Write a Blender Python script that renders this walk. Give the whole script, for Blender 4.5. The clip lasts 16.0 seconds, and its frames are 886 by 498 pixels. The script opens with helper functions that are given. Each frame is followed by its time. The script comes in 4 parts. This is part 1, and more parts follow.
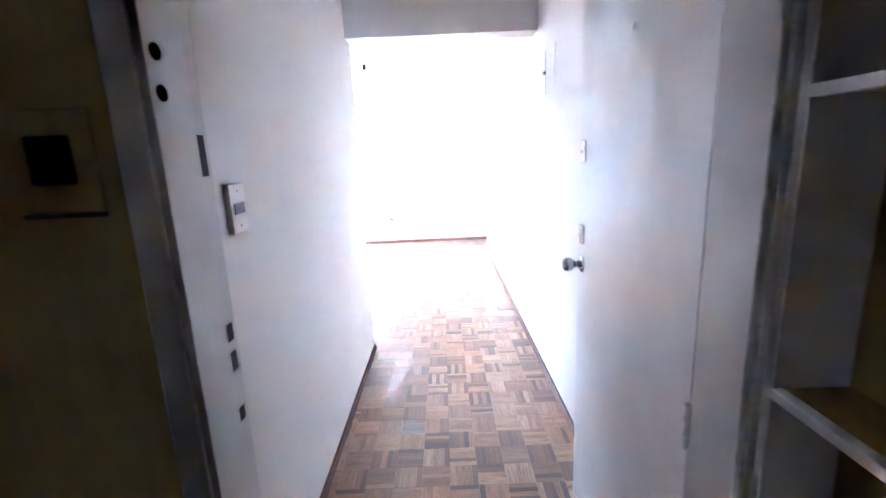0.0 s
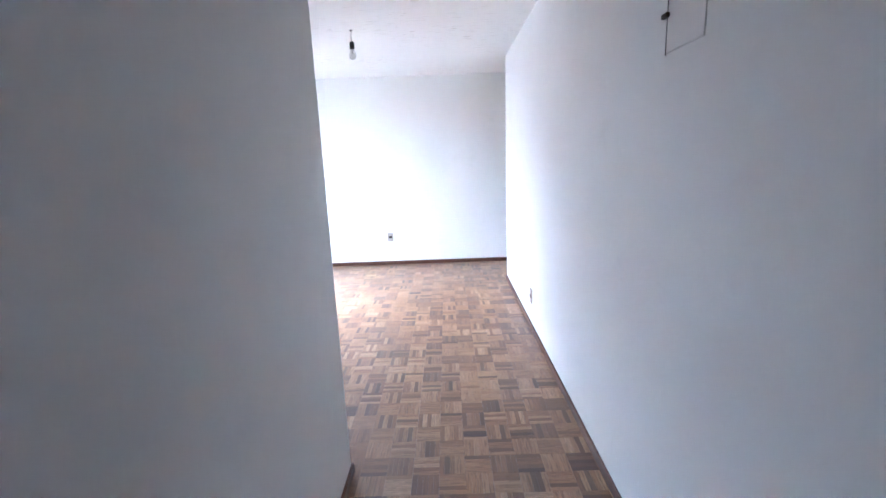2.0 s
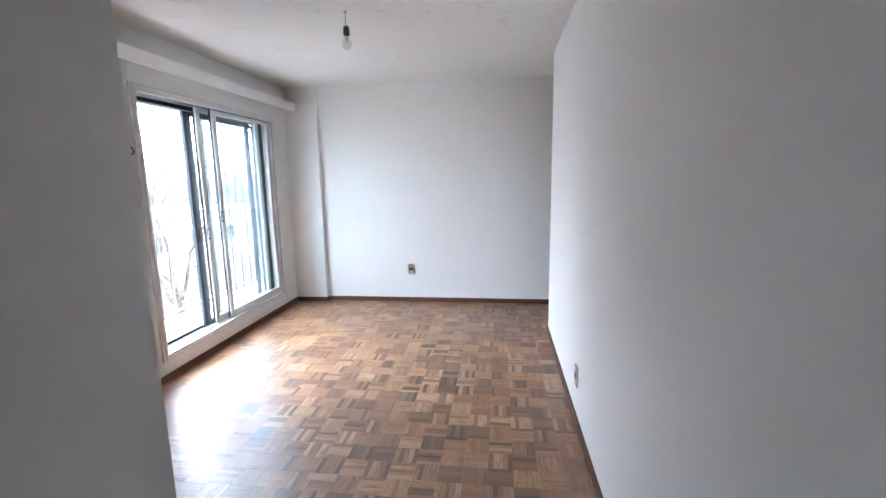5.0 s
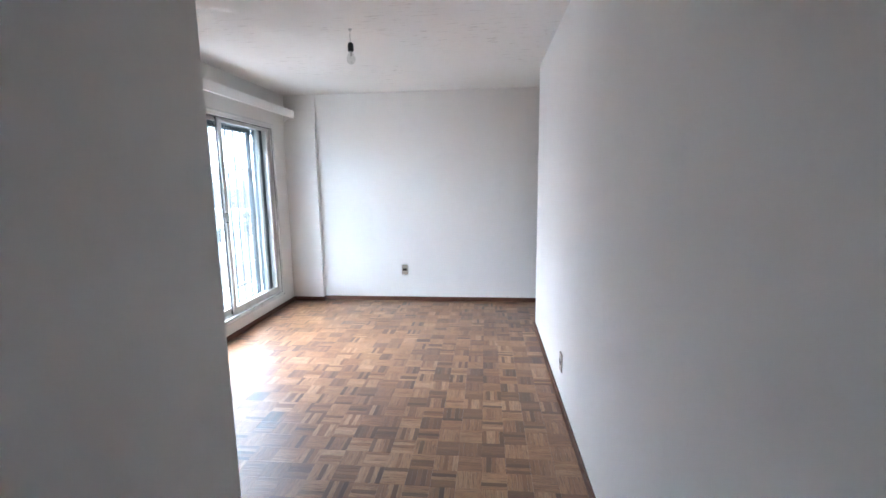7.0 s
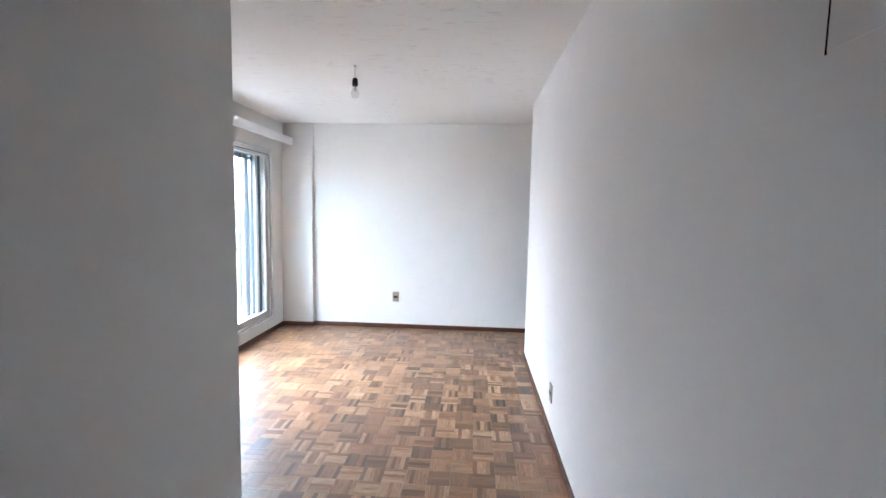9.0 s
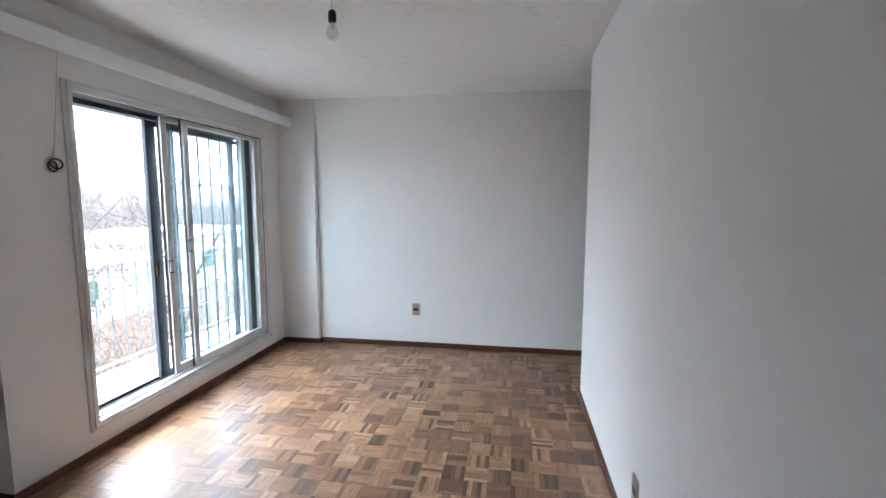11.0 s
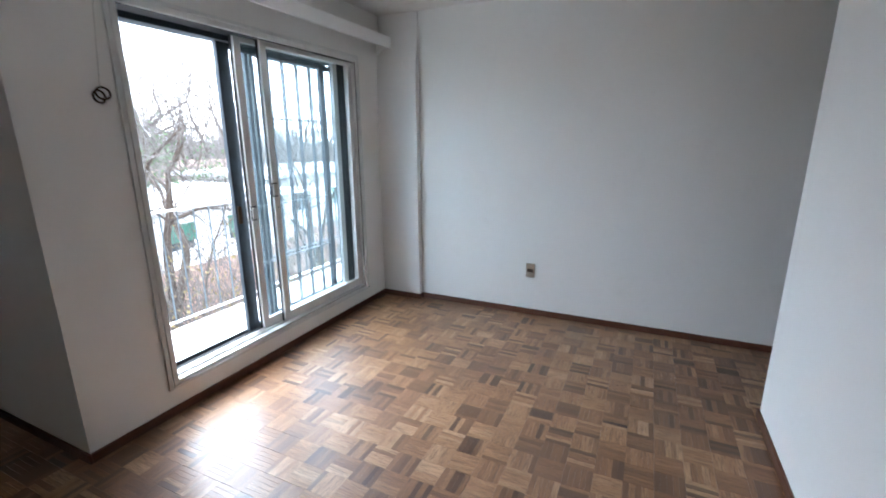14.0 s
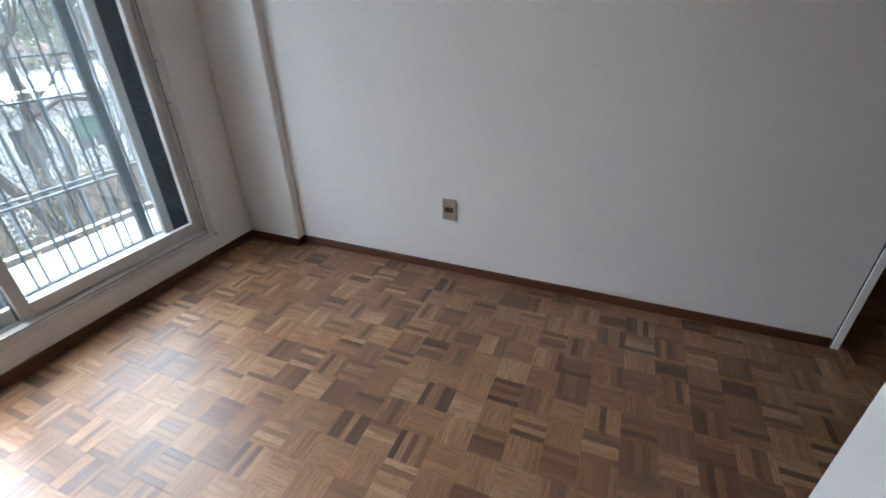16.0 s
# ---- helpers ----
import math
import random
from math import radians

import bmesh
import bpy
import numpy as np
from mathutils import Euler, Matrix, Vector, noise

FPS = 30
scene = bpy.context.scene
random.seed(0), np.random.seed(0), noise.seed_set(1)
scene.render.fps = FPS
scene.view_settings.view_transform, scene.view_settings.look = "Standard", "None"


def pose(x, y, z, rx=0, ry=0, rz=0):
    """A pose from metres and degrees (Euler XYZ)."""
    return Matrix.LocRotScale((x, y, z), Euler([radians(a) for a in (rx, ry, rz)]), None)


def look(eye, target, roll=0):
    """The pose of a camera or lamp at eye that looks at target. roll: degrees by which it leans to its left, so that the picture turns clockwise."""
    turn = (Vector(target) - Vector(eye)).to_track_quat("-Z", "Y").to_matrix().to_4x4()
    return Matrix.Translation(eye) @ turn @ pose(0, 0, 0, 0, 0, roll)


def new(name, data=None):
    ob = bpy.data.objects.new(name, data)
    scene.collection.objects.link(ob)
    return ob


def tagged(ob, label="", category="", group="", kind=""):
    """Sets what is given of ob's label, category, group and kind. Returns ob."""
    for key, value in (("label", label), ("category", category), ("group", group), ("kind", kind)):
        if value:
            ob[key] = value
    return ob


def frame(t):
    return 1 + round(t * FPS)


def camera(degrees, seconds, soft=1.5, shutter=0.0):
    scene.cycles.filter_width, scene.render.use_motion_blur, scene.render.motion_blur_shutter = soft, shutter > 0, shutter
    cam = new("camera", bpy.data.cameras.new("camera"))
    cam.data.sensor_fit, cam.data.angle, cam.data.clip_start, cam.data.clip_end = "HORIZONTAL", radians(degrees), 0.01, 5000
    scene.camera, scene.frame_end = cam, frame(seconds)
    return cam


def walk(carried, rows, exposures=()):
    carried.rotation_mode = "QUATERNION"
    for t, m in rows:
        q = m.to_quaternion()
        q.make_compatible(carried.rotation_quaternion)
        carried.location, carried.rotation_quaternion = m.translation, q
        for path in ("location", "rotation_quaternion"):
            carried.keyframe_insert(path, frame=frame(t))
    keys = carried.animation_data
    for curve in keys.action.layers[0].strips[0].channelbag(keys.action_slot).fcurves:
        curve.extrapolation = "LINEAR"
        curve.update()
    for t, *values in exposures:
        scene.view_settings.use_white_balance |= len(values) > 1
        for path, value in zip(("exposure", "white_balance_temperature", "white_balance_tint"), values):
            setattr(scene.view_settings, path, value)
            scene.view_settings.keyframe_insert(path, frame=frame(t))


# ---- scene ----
cam = camera(90.8, 16.0, shutter=0.25)
PATH = [
    (0, (0.022, -1.362, 1.379), (0.01, 0.594, 0.959), -2.5),
    (0.3, (-0.023, -1.157, 1.382), (-0.032, 0.799, 0.965), -2.6),
    (0.6, (-0.047, -0.97, 1.392), (-0.043, 0.985, 0.97), -2.6),
    (1, (-0.026, -0.705, 1.385), (-0.021, 1.251, 0.967), -2.4),
    (1.5, (-0.015, -0.424, 1.397), (-0.041, 1.532, 0.98), -2.3),
    (2, (-0.038, -0.16, 1.425), (-0.068, 1.797, 1.014), -2.2),
    (2.5, (0.029, 0.102, 1.452), (-0.022, 2.064, 1.065), -2.0),
    (3, (0.041, 0.352, 1.472), (-0.034, 2.319, 1.119), -1.5),
    (3.5, (0.045, 0.62, 1.436), (-0.078, 2.587, 1.094), -1.1),
    (4, (0.096, 0.844, 1.431), (-0.104, 2.804, 1.089), -1.3),
    (6.3, (0.192, 0.735, 1.443), (-0.077, 2.696, 1.135), -1.0),
    (6.5, (0.179, 0.694, 1.441), (-0.068, 2.655, 1.131), -1.1),
    (7, (0.145, 0.582, 1.429), (-0.053, 2.549, 1.125), -0.8),
    (7.5, (0.122, 0.536, 1.434), (-0.054, 2.509, 1.155), -0.4),
    (8, (0.12, 0.515, 1.447), (-0.046, 2.493, 1.202), -0.1),
    (8.5, (0.093, 0.499, 1.428), (-0.05, 2.484, 1.224), 0.8),
    (9, (0.096, 0.505, 1.45), (-0.044, 2.492, 1.272), 1.1),
    (9.2, (0.086, 0.521, 1.433), (-0.05, 2.51, 1.276), 1.3),
    (11.3, (0.117, 1.726, 1.454), (-0.312, 3.666, 1.223), -0.7),
    (11.5, (0.102, 1.84, 1.466), (-0.54, 3.72, 1.234), -1.3),
    (12, (0.031, 2.03, 1.467), (-1.121, 3.65, 1.246), -3.0),
    (12.5, (-0.085, 2.05, 1.488), (-1.515, 3.434, 1.283), -3.3),
    (13, (-0.114, 2.06, 1.475), (-1.622, 3.361, 1.295), -2.7),
    (13.5, (-0.053, 2.158, 1.476), (-1.298, 3.708, 1.255), -0.9),
    (14, (-0.031, 2.262, 1.439), (-0.85, 4.021, 0.953), -0.3),
    (14.5, (0.0, 2.502, 1.4), (-0.748, 4.208, 0.673), -0.7),
    (15, (-0.039, 2.812, 1.374), (-0.821, 4.471, 0.576), -1.3),
    (15.5, (-0.111, 3.211, 1.361), (-0.829, 4.875, 0.515), -0.7),
    (16, (-0.062, 3.714, 1.341), (-0.723, 5.329, 0.364), -0.8),
]
walk(cam, [(t, look(eye, target, roll)) for t, eye, target, roll in PATH],
     exposures=[(0.0, 7.30, 5050, 17), (0.5, 6.55, 4900, 12), (1.0, 5.75, 5000, 14), (1.5, 5.63, 5100, 15), (2.0, 5.40, 5140, 12), (2.5, 5.22, 5340, 12), (3.0, 5.02, 5440, 11), (4.0, 4.57, 5520, 9),
                (6.3, 4.45, 5700, 10), (7.0, 4.53, 5660, 10), (9.2, 4.83, 5650, 8), (11.4, 3.85, 5690, 6), (12.5, 4.17, 5840, 8), (13.2, 4.15, 5790, 8), (14.0, 3.59, 5580, 6), (15.0, 3.31, 5740, 7), (15.5, 3.13, 5890, 9), (16.0, 3.27, 6040, 10)])

# ---- world, sun ----
SUN_EL, SUN_ROT = radians(58), radians(278)
world = bpy.data.worlds.new("sky")
scene.world = world
world.use_nodes = True
wn = world.node_tree.nodes
wl = world.node_tree.links
sky = wn.new("ShaderNodeTexSky")
sky.sky_type = "NISHITA"
sky.sun_disc = False
sky.sun_elevation, sky.sun_rotation = SUN_EL, SUN_ROT
sky.air_density, sky.dust_density, sky.ozone_density = 1.0, 4.0, 0.6
veil = wn.new("ShaderNodeMix")
veil.data_type = "RGBA"
veil.inputs[0].default_value = 0.72
veil.inputs[7].default_value = (8.6, 9.0, 9.6, 1)
wl.new(sky.outputs[0], veil.inputs[6])
wl.new(veil.outputs[2], wn["Background"].inputs[0])
wn["Background"].inputs[1].default_value = 0.14
sun = new("sun", bpy.data.lights.new("sun", "SUN"))
sun.data.energy, sun.data.angle, sun.data.color = 0.4, radians(70), (1.0, 0.96, 0.9)
sun.matrix_world = look((math.sin(SUN_ROT) * 30, math.cos(SUN_ROT) * 30, 48.0), (0, 0, 0))


# ---- materials ----
class Nodes:
    """A small wrapper to write node materials briefly."""

    def __init__(self, name, rough=0.5, metal=0.0, spec=0.5):
        self.m = bpy.data.materials.new(name)
        self.m.use_nodes = True
        self.t = self.m.node_tree
        self.b = self.t.nodes["Principled BSDF"]
        self.b.inputs["Roughness"].default_value = rough
        self.b.inputs["Metallic"].default_value = metal
        self.b.inputs["Specular IOR Level"].default_value = spec

    def n(self, kind):
        return self.t.nodes.new("ShaderNode" + kind)

    def link(self, a, b):
        self.t.links.new(a, b)

    def put(self, sock, v):
        if isinstance(v, (int, float)):
            sock.default_value = v
        elif isinstance(v, tuple):
            sock.default_value = v if len(v) != 3 or sock.type == "VECTOR" else (*v, 1)
        else:
            self.link(v, sock)

    def math(self, op, a, b=0.0, c=0.0):
        node = self.n("Math")
        node.operation = op
        for i, v in enumerate((a, b, c)):
            self.put(node.inputs[i], v)
        return node.outputs[0]

    def pos(self):
        return self.n("NewGeometry").outputs["Position"]

    def scaled(self, v, s):
        node = self.n("Mapping")
        self.link(v, node.inputs[0])
        node.inputs["Scale"].default_value = s
        return node.outputs[0]

    def noise(self, v, scale, detail=3.0, rough=0.55):
        node = self.n("TexNoise")
        if v is not None:
            self.link(v, node.inputs["Vector"])
        node.inputs["Scale"].default_value = scale
        node.inputs["Detail"].default_value = detail
        node.inputs["Roughness"].default_value = rough
        return node.outputs["Fac"]

    def ramp(self, f, stops):
        node = self.n("ValToRGB")
        self.link(f, node.inputs[0])
        while len(node.color_ramp.elements) < len(stops):
            node.color_ramp.elements.new(0.5)
        for e, (p, c) in zip(node.color_ramp.elements, stops):
            e.position = p
            e.color = (c, c, c, 1) if isinstance(c, (int, float)) else (*c, 1)
        return node.outputs[0]

    def mix(self, f, a, b, blend="MIX"):
        node = self.n("Mix")
        node.data_type, node.blend_type = "RGBA", blend
        self.put(node.inputs[0], f)
        self.put(node.inputs[6], a)
        self.put(node.inputs[7], b)
        return node.outputs[2]

    def bump(self, h, strength=0.2, distance=0.002):
        node = self.n("Bump")
        self.link(h, node.inputs["Height"])
        node.inputs["Strength"].default_value = strength
        node.inputs["Distance"].default_value = distance
        self.link(node.outputs[0], self.b.inputs["Normal"])

    def colour(self, c):
        self.put(self.b.inputs["Base Color"], c)

    def rough(self, r):
        self.put(self.b.inputs["Roughness"], r)


def painted(name, c, rough=0.55, vary=0.06, grain=180.0, bump=0.12, blotch=1.2, spec=0.4, metal=0.0):
    """Paint of one colour with faint blotches, fine grain and a slight relief."""
    k = Nodes(name, rough, metal, spec)
    p = k.pos()
    big = k.noise(p, blotch, 4)
    fine = k.noise(p, grain, 2)
    dark = tuple(max(0, v * (1 - 1.6 * vary)) for v in c)
    lite = tuple(min(1, v * (1 + vary)) for v in c)
    base = k.mix(k.ramp(big, [(0.3, 0.0), (0.7, 1.0)]), dark, lite)
    k.colour(base)
    k.rough(k.math("MULTIPLY_ADD", big, 0.12, rough - 0.06))
    k.bump(k.math("MULTIPLY_ADD", fine, 0.6, k.math("MULTIPLY", big, 1.0)), bump, 0.0015)
    return k.m


def wall_paint(name, c=(0.85, 0.833, 0.805)):
    """Old roller-painted plaster: roller stipple, trowel waves, faint smudges."""
    k = Nodes(name, 0.62, 0, 0.35)
    p = k.pos()
    waves = k.noise(k.scaled(p, (1, 1, 0.6)), 2.3, 3)
    stip = k.noise(p, 260, 2)
    roll = k.noise(k.scaled(p, (1, 1, 0.12)), 34, 2)
    smudge = k.ramp(k.noise(p, 3.1, 5, 0.65), [(0.60, 0.0), (0.78, 1.0)])
    base = k.mix(waves, tuple(v * 0.955 for v in c), tuple(min(v * 1.02, 1) for v in c))
    base = k.mix(k.math("MULTIPLY", smudge, 0.16), base, (0.60, 0.585, 0.56))
    k.colour(base)
    k.rough(k.math("MULTIPLY_ADD", roll, 0.2, 0.5))
    h = k.math("ADD", k.math("MULTIPLY", waves, 3.0), k.math("ADD", k.math("MULTIPLY", stip, 0.25), k.math("MULTIPLY", roll, 0.25)))
    k.bump(h, 0.22, 0.0022)
    return k.m


def ceiling_paint():
    """White ceiling paint with trowel marks and small flaked spots."""
    k = Nodes("ceiling_paint", 0.75, 0, 0.2)
    p = k.pos()
    big = k.noise(p, 1.4, 4)
    streak = k.noise(k.scaled(p, (5, 22, 1)), 1.6, 5, 0.7)
    zone = k.ramp(k.noise(p, 1.15, 2), [(0.42, 0.0), (0.58, 1.0)])
    fleck = k.math("MULTIPLY", k.ramp(streak, [(0.58, 0.0), (0.65, 1.0)]), zone)
    base = k.mix(big, (0.79, 0.77, 0.735), (0.85, 0.833, 0.80))
    base = k.mix(k.math("MULTIPLY", fleck, 0.4), base, (0.36, 0.32, 0.27))
    k.colour(base)
    h = k.math("SUBTRACT", k.math("MULTIPLY_ADD", k.noise(p, 14, 4), 0.8, k.math("MULTIPLY", k.noise(p, 120, 2), 0.3)), k.math("MULTIPLY", fleck, 0.8))
    k.bump(h, 0.4, 0.004)
    return k.m


TILE, TX0, TY0, FINGERS = 0.122, 0.0, 1.591, 5


def parquet_wood():
    """Mosaic parquet: every finger its own brown, grain along it, worn varnish."""
    k = Nodes("parquet_wood", 0.4, 0, 0.5)
    k.b.inputs["Coat Weight"].default_value = 0.7
    k.b.inputs["Coat Roughness"].default_value = 0.3
    p = k.pos()
    xyz = k.n("SeparateXYZ")
    k.link(p, xyz.inputs[0])
    u = k.math("DIVIDE", k.math("SUBTRACT", xyz.outputs[0], TX0), TILE)
    v = k.math("DIVIDE", k.math("SUBTRACT", xyz.outputs[1], TY0), TILE)
    iu, iv = k.math("FLOOR", u), k.math("FLOOR", v)
    turned = k.math("FLOORED_MODULO", k.math("ADD", iu, iv), 2.0)
    across = k.math("ADD", k.math("MULTIPLY", u, turned), k.math("MULTIPLY", v, k.math("SUBTRACT", 1.0, turned)))
    along = k.math("ADD", k.math("MULTIPLY", v, turned), k.math("MULTIPLY", u, k.math("SUBTRACT", 1.0, turned)))
    finger = k.math("FLOOR", k.math("MULTIPLY", across, FINGERS))

    def white(a, b, c):
        join = k.n("CombineXYZ")
        for i, w in enumerate((a, b, c)):
            k.put(join.inputs[i], w)
        node = k.n("TexWhiteNoise")
        node.noise_dimensions = "3D"
        k.link(join.outputs[0], node.inputs["Vector"])
        return node

    one = white(iu, iv, finger)
    block = white(iu, iv, 77.0)
    # most blocks keep one tone with slight steps between fingers; some mix pale and dark fingers
    mixed = k.ramp(white(iu, iv, 133.0).outputs[0], [(0.45, 0.0), (0.75, 1.0)])
    swing = k.math("MULTIPLY", k.math("SUBTRACT", one.outputs[0], 0.5), k.math("MULTIPLY_ADD", mixed, 0.58, 0.2))
    tone = k.math("ADD", k.math("MULTIPLY_ADD", block.outputs[0], 0.5, 0.31), swing)
    base = k.ramp(tone, [(0.08, (0.056, 0.023, 0.010)), (0.28, (0.152, 0.067, 0.028)), (0.5, (0.300, 0.146, 0.063)), (0.72, (0.425, 0.233, 0.109)), (0.95, (0.55, 0.342, 0.185))])
    dark_one = k.ramp(white(iv, finger, iu).outputs[0], [(0.945, 0.0), (0.955, 1.0)])
    base = k.mix(k.math("MULTIPLY", dark_one, 0.72), base, (0.05, 0.021, 0.010))
    # grain: long thin streaks along each finger
    g = k.n("CombineXYZ")
    k.put(g.inputs[0], k.math("MULTIPLY", across, 13.0))
    k.put(g.inputs[1], k.math("MULTIPLY_ADD", along, 0.9, k.math("MULTIPLY", one.outputs[0], 40.0)))
    k.put(g.inputs[2], k.math("MULTIPLY", block.outputs[0], 31.0))
    streak = k.noise(g.outputs[0], 1.6, 5, 0.7)
    fine = k.noise(g.outputs[0], 6.0, 3, 0.6)
    base = k.mix(k.ramp(streak, [(0.34, 0.7), (0.54, 0.0)]), base, (0.085, 0.038, 0.017))
    base = k.mix(k.math("MULTIPLY", k.ramp(fine, [(0.35, 1.0), (0.6, 0.0)]), 0.4), base, (0.10, 0.05, 0.026))
    # wear: greyed and stained patches
    wear = k.noise(p, 1.7, 5, 0.62)
    base = k.mix(k.math("MULTIPLY", k.ramp(wear, [(0.50, 0.0), (0.72, 1.0)]), 0.35), base, (0.17, 0.11, 0.075))
    spots = k.ramp(k.noise(p, 7.5, 4, 0.6), [(0.68, 0.0), (0.8, 1.0)])
    base = k.mix(k.math("MULTIPLY", spots, 0.22), base, (0.06, 0.036, 0.024))
    k.colour(base)
    r = k.math("ADD", k.math("MULTIPLY", k.ramp(wear, [(0.3, 0.0), (0.75, 1.0)]), 0.22), k.math("MULTIPLY", fine, 0.12))
    k.rough(k.math("ADD", r, k.math("MULTIPLY_ADD", block.outputs[0], 0.14, 0.33)))
    h = k.math("ADD", k.math("MULTIPLY", streak, 0.6), k.math("MULTIPLY", k.noise(p, 9, 3), 2.6))
    k.bump(h, 0.35, 0.0014)
    return k.m


def wood(name, a, b, rough=0.45, axis=(1.2, 14, 14)):
    k = Nodes(name, rough)
    p = k.pos()
    s = k.noise(k.scaled(p, axis), 3.0, 5, 0.65)
    k.colour(k.mix(k.ramp(s, [(0.3, 0.0), (0.7, 1.0)]), a, b))
    k.rough(k.math("MULTIPLY_ADD", s, 0.25, rough - 0.12))
    k.bump(s, 0.2, 0.001)
    return k.m


def metal(name, c, rough=0.3):
    k = Nodes(name, rough, 1.0)
    p = k.pos()
    s = k.noise(p, 60, 3)
    k.colour(k.mix(s, tuple(v * 0.85 for v in c), c))
    k.rough(k.math("MULTIPLY_ADD", s, 0.2, rough - 0.08))
    return k.m


def pane_glass(name, tint, dust=0.05):
    k = Nodes(name)
    out = k.t.nodes["Material Output"]
    clear = k.n("BsdfTransparent")
    k.put(clear.inputs[0], tint)
    gloss = k.n("BsdfGlossy")
    gloss.inputs["Roughness"].default_value = 0.02
    edge = k.n("LayerWeight")
    edge.inputs[0].default_value = 0.5
    m1 = k.n("MixShader")
    k.link(k.math("MULTIPLY_ADD", k.math("POWER", edge.outputs["Facing"], 5.0), 0.9, 0.035), m1.inputs[0])
    k.link(clear.outputs[0], m1.inputs[1])
    k.link(gloss.outputs[0], m1.inputs[2])
    haze = k.n("BsdfTranslucent")
    k.put(haze.inputs[0], (0.75, 0.85, 0.88))
    m2 = k.n("MixShader")
    k.link(k.math("MULTIPLY", k.ramp(k.noise(k.pos(), 5, 5, 0.7), [(0.3, 0.4), (0.75, 1.0)]), dust), m2.inputs[0])
    k.link(m1.outputs[0], m2.inputs[1])
    k.link(haze.outputs[0], m2.inputs[2])
    k.link(m2.outputs[0], out.inputs[0])
    return k.m


def speckled(name, stops, scale, rough=0.9, bump=0.6, dist=0.03, fine=6.0):
    k = Nodes(name, rough, 0, 0.2)
    p = k.pos()
    s = k.noise(p, scale, 6, 0.65)
    f = k.noise(p, scale * fine, 4, 0.6)
    k.colour(k.mix(k.math("MULTIPLY", f, 0.45), k.ramp(s, stops), k.ramp(f, stops)))
    k.bump(f, bump, dist)
    return k.m


M_WALL = wall_paint("wall_paint")
M_CEIL = ceiling_paint()
M_PARQUET = parquet_wood()
M_SUB = painted("floor_bed", (0.035, 0.022, 0.014), 0.8)
M_BASE = wood("baseboard_wood", (0.065, 0.023, 0.012), (0.155, 0.060, 0.031), 0.45, (2, 2, 40))
M_WHITE = painted("white_enamel", (0.94, 0.94, 0.93), 0.38, 0.04, 90, 0.1, 3)
M_ALU = painted("painted_aluminium", (0.72, 0.72, 0.71), 0.42, 0.07, 120, 0.06, 5)
M_STEEL = painted("dark_blue_steel_paint", (0.026, 0.042, 0.056), 0.5, 0.25, 70, 0.2, 9)
# Bar colour lightened to include bloom from the bright sky behind.
M_BAR = painted("bar_paint_with_bloom", (0.10, 0.125, 0.14), 0.45, 0.25, 70, 0.2, 9)
# One black for real gaskets and for shade painted into window gaps.
M_GASKETSHADE = painted("gasket_and_gap_shade", (0.03, 0.03, 0.032), 0.6)
M_GLASS = pane_glass("window_glass", (0.94, 0.97, 0.98), 0.003)
M_DUSTYGLASS = pane_glass("dusty_window_glass", (0.90, 0.95, 0.965), 0.024)
M_CHROME = metal("chrome", (0.60, 0.60, 0.61), 0.2)
M_NICKEL = metal("worn_nickel", (0.60, 0.59, 0.57), 0.34)
M_PLATE = metal("champagne_plate", (0.50, 0.45, 0.38), 0.42)
M_BROWNPL = painted("brown_plastic", (0.045, 0.028, 0.018), 0.4)
M_BLACK = painted("black_bakelite", (0.012, 0.012, 0.012), 0.35)
M_HOLE = painted("dark_hole", (0.006, 0.006, 0.006), 0.95, 0.1, 60, 0.0, 2, 0.0)
M_CREAM = painted("cream_plastic", (0.90, 0.89, 0.86), 0.35, 0.03)
M_GREYBTN = painted("grey_switch", (0.022, 0.022, 0.026), 0.55)
M_BRONZE = metal("bronze_ring", (0.07, 0.045, 0.028), 0.45)
M_CORD = painted("grey_cord", (0.45, 0.44, 0.42), 0.8)
# Brown raised and warmed in place of the landing's missing light.
M_DARKWOOD = wood("lifted_landing_brown", (0.48, 0.31, 0.095), (0.60, 0.40, 0.135), 0.5, (6, 6, 1.2))
M_DOOR = painted("door_white_paint", (0.80, 0.80, 0.795), 0.4, 0.06, 60, 0.14, 2.2)
M_FRAME = painted("door_frame_paint", (0.76, 0.755, 0.735), 0.42, 0.07, 60, 0.15, 2.5)
M_LANDFLOOR = speckled("landing_terrazzo", [(0.3, (0.16, 0.14, 0.12)), (0.7, (0.32, 0.29, 0.25))], 40, 0.5, 0.1, 0.001)
M_SLAB = speckled("balcony_tiles", [(0.3, (0.55, 0.54, 0.52)), (0.7, (0.68, 0.67, 0.65))], 6, 0.7, 0.1, 0.003)
M_RENDER = speckled("house_render", [(0.3, (0.56, 0.55, 0.53)), (0.7, (0.70, 0.69, 0.67))], 0.9, 0.85, 0.2, 0.01)
M_BRICK = speckled("house_brick", [(0.3, (0.22, 0.13, 0.10)), (0.7, (0.35, 0.235, 0.19))], 3.0, 0.9, 0.3, 0.01)
M_ROOF = speckled("flat_roof_felt", [(0.3, (0.45, 0.45, 0.45)), (0.7, (0.60, 0.60, 0.60))], 0.7, 0.8, 0.2, 0.02)
M_TILEROOF = speckled("roof_clay", [(0.3, (0.24, 0.15, 0.12)), (0.7, (0.38, 0.26, 0.21))], 1.2, 0.9, 0.5, 0.04)
M_SHUTTER = painted("green_shutter", (0.03, 0.13, 0.09), 0.5, 0.15, 30, 0.1, 3)
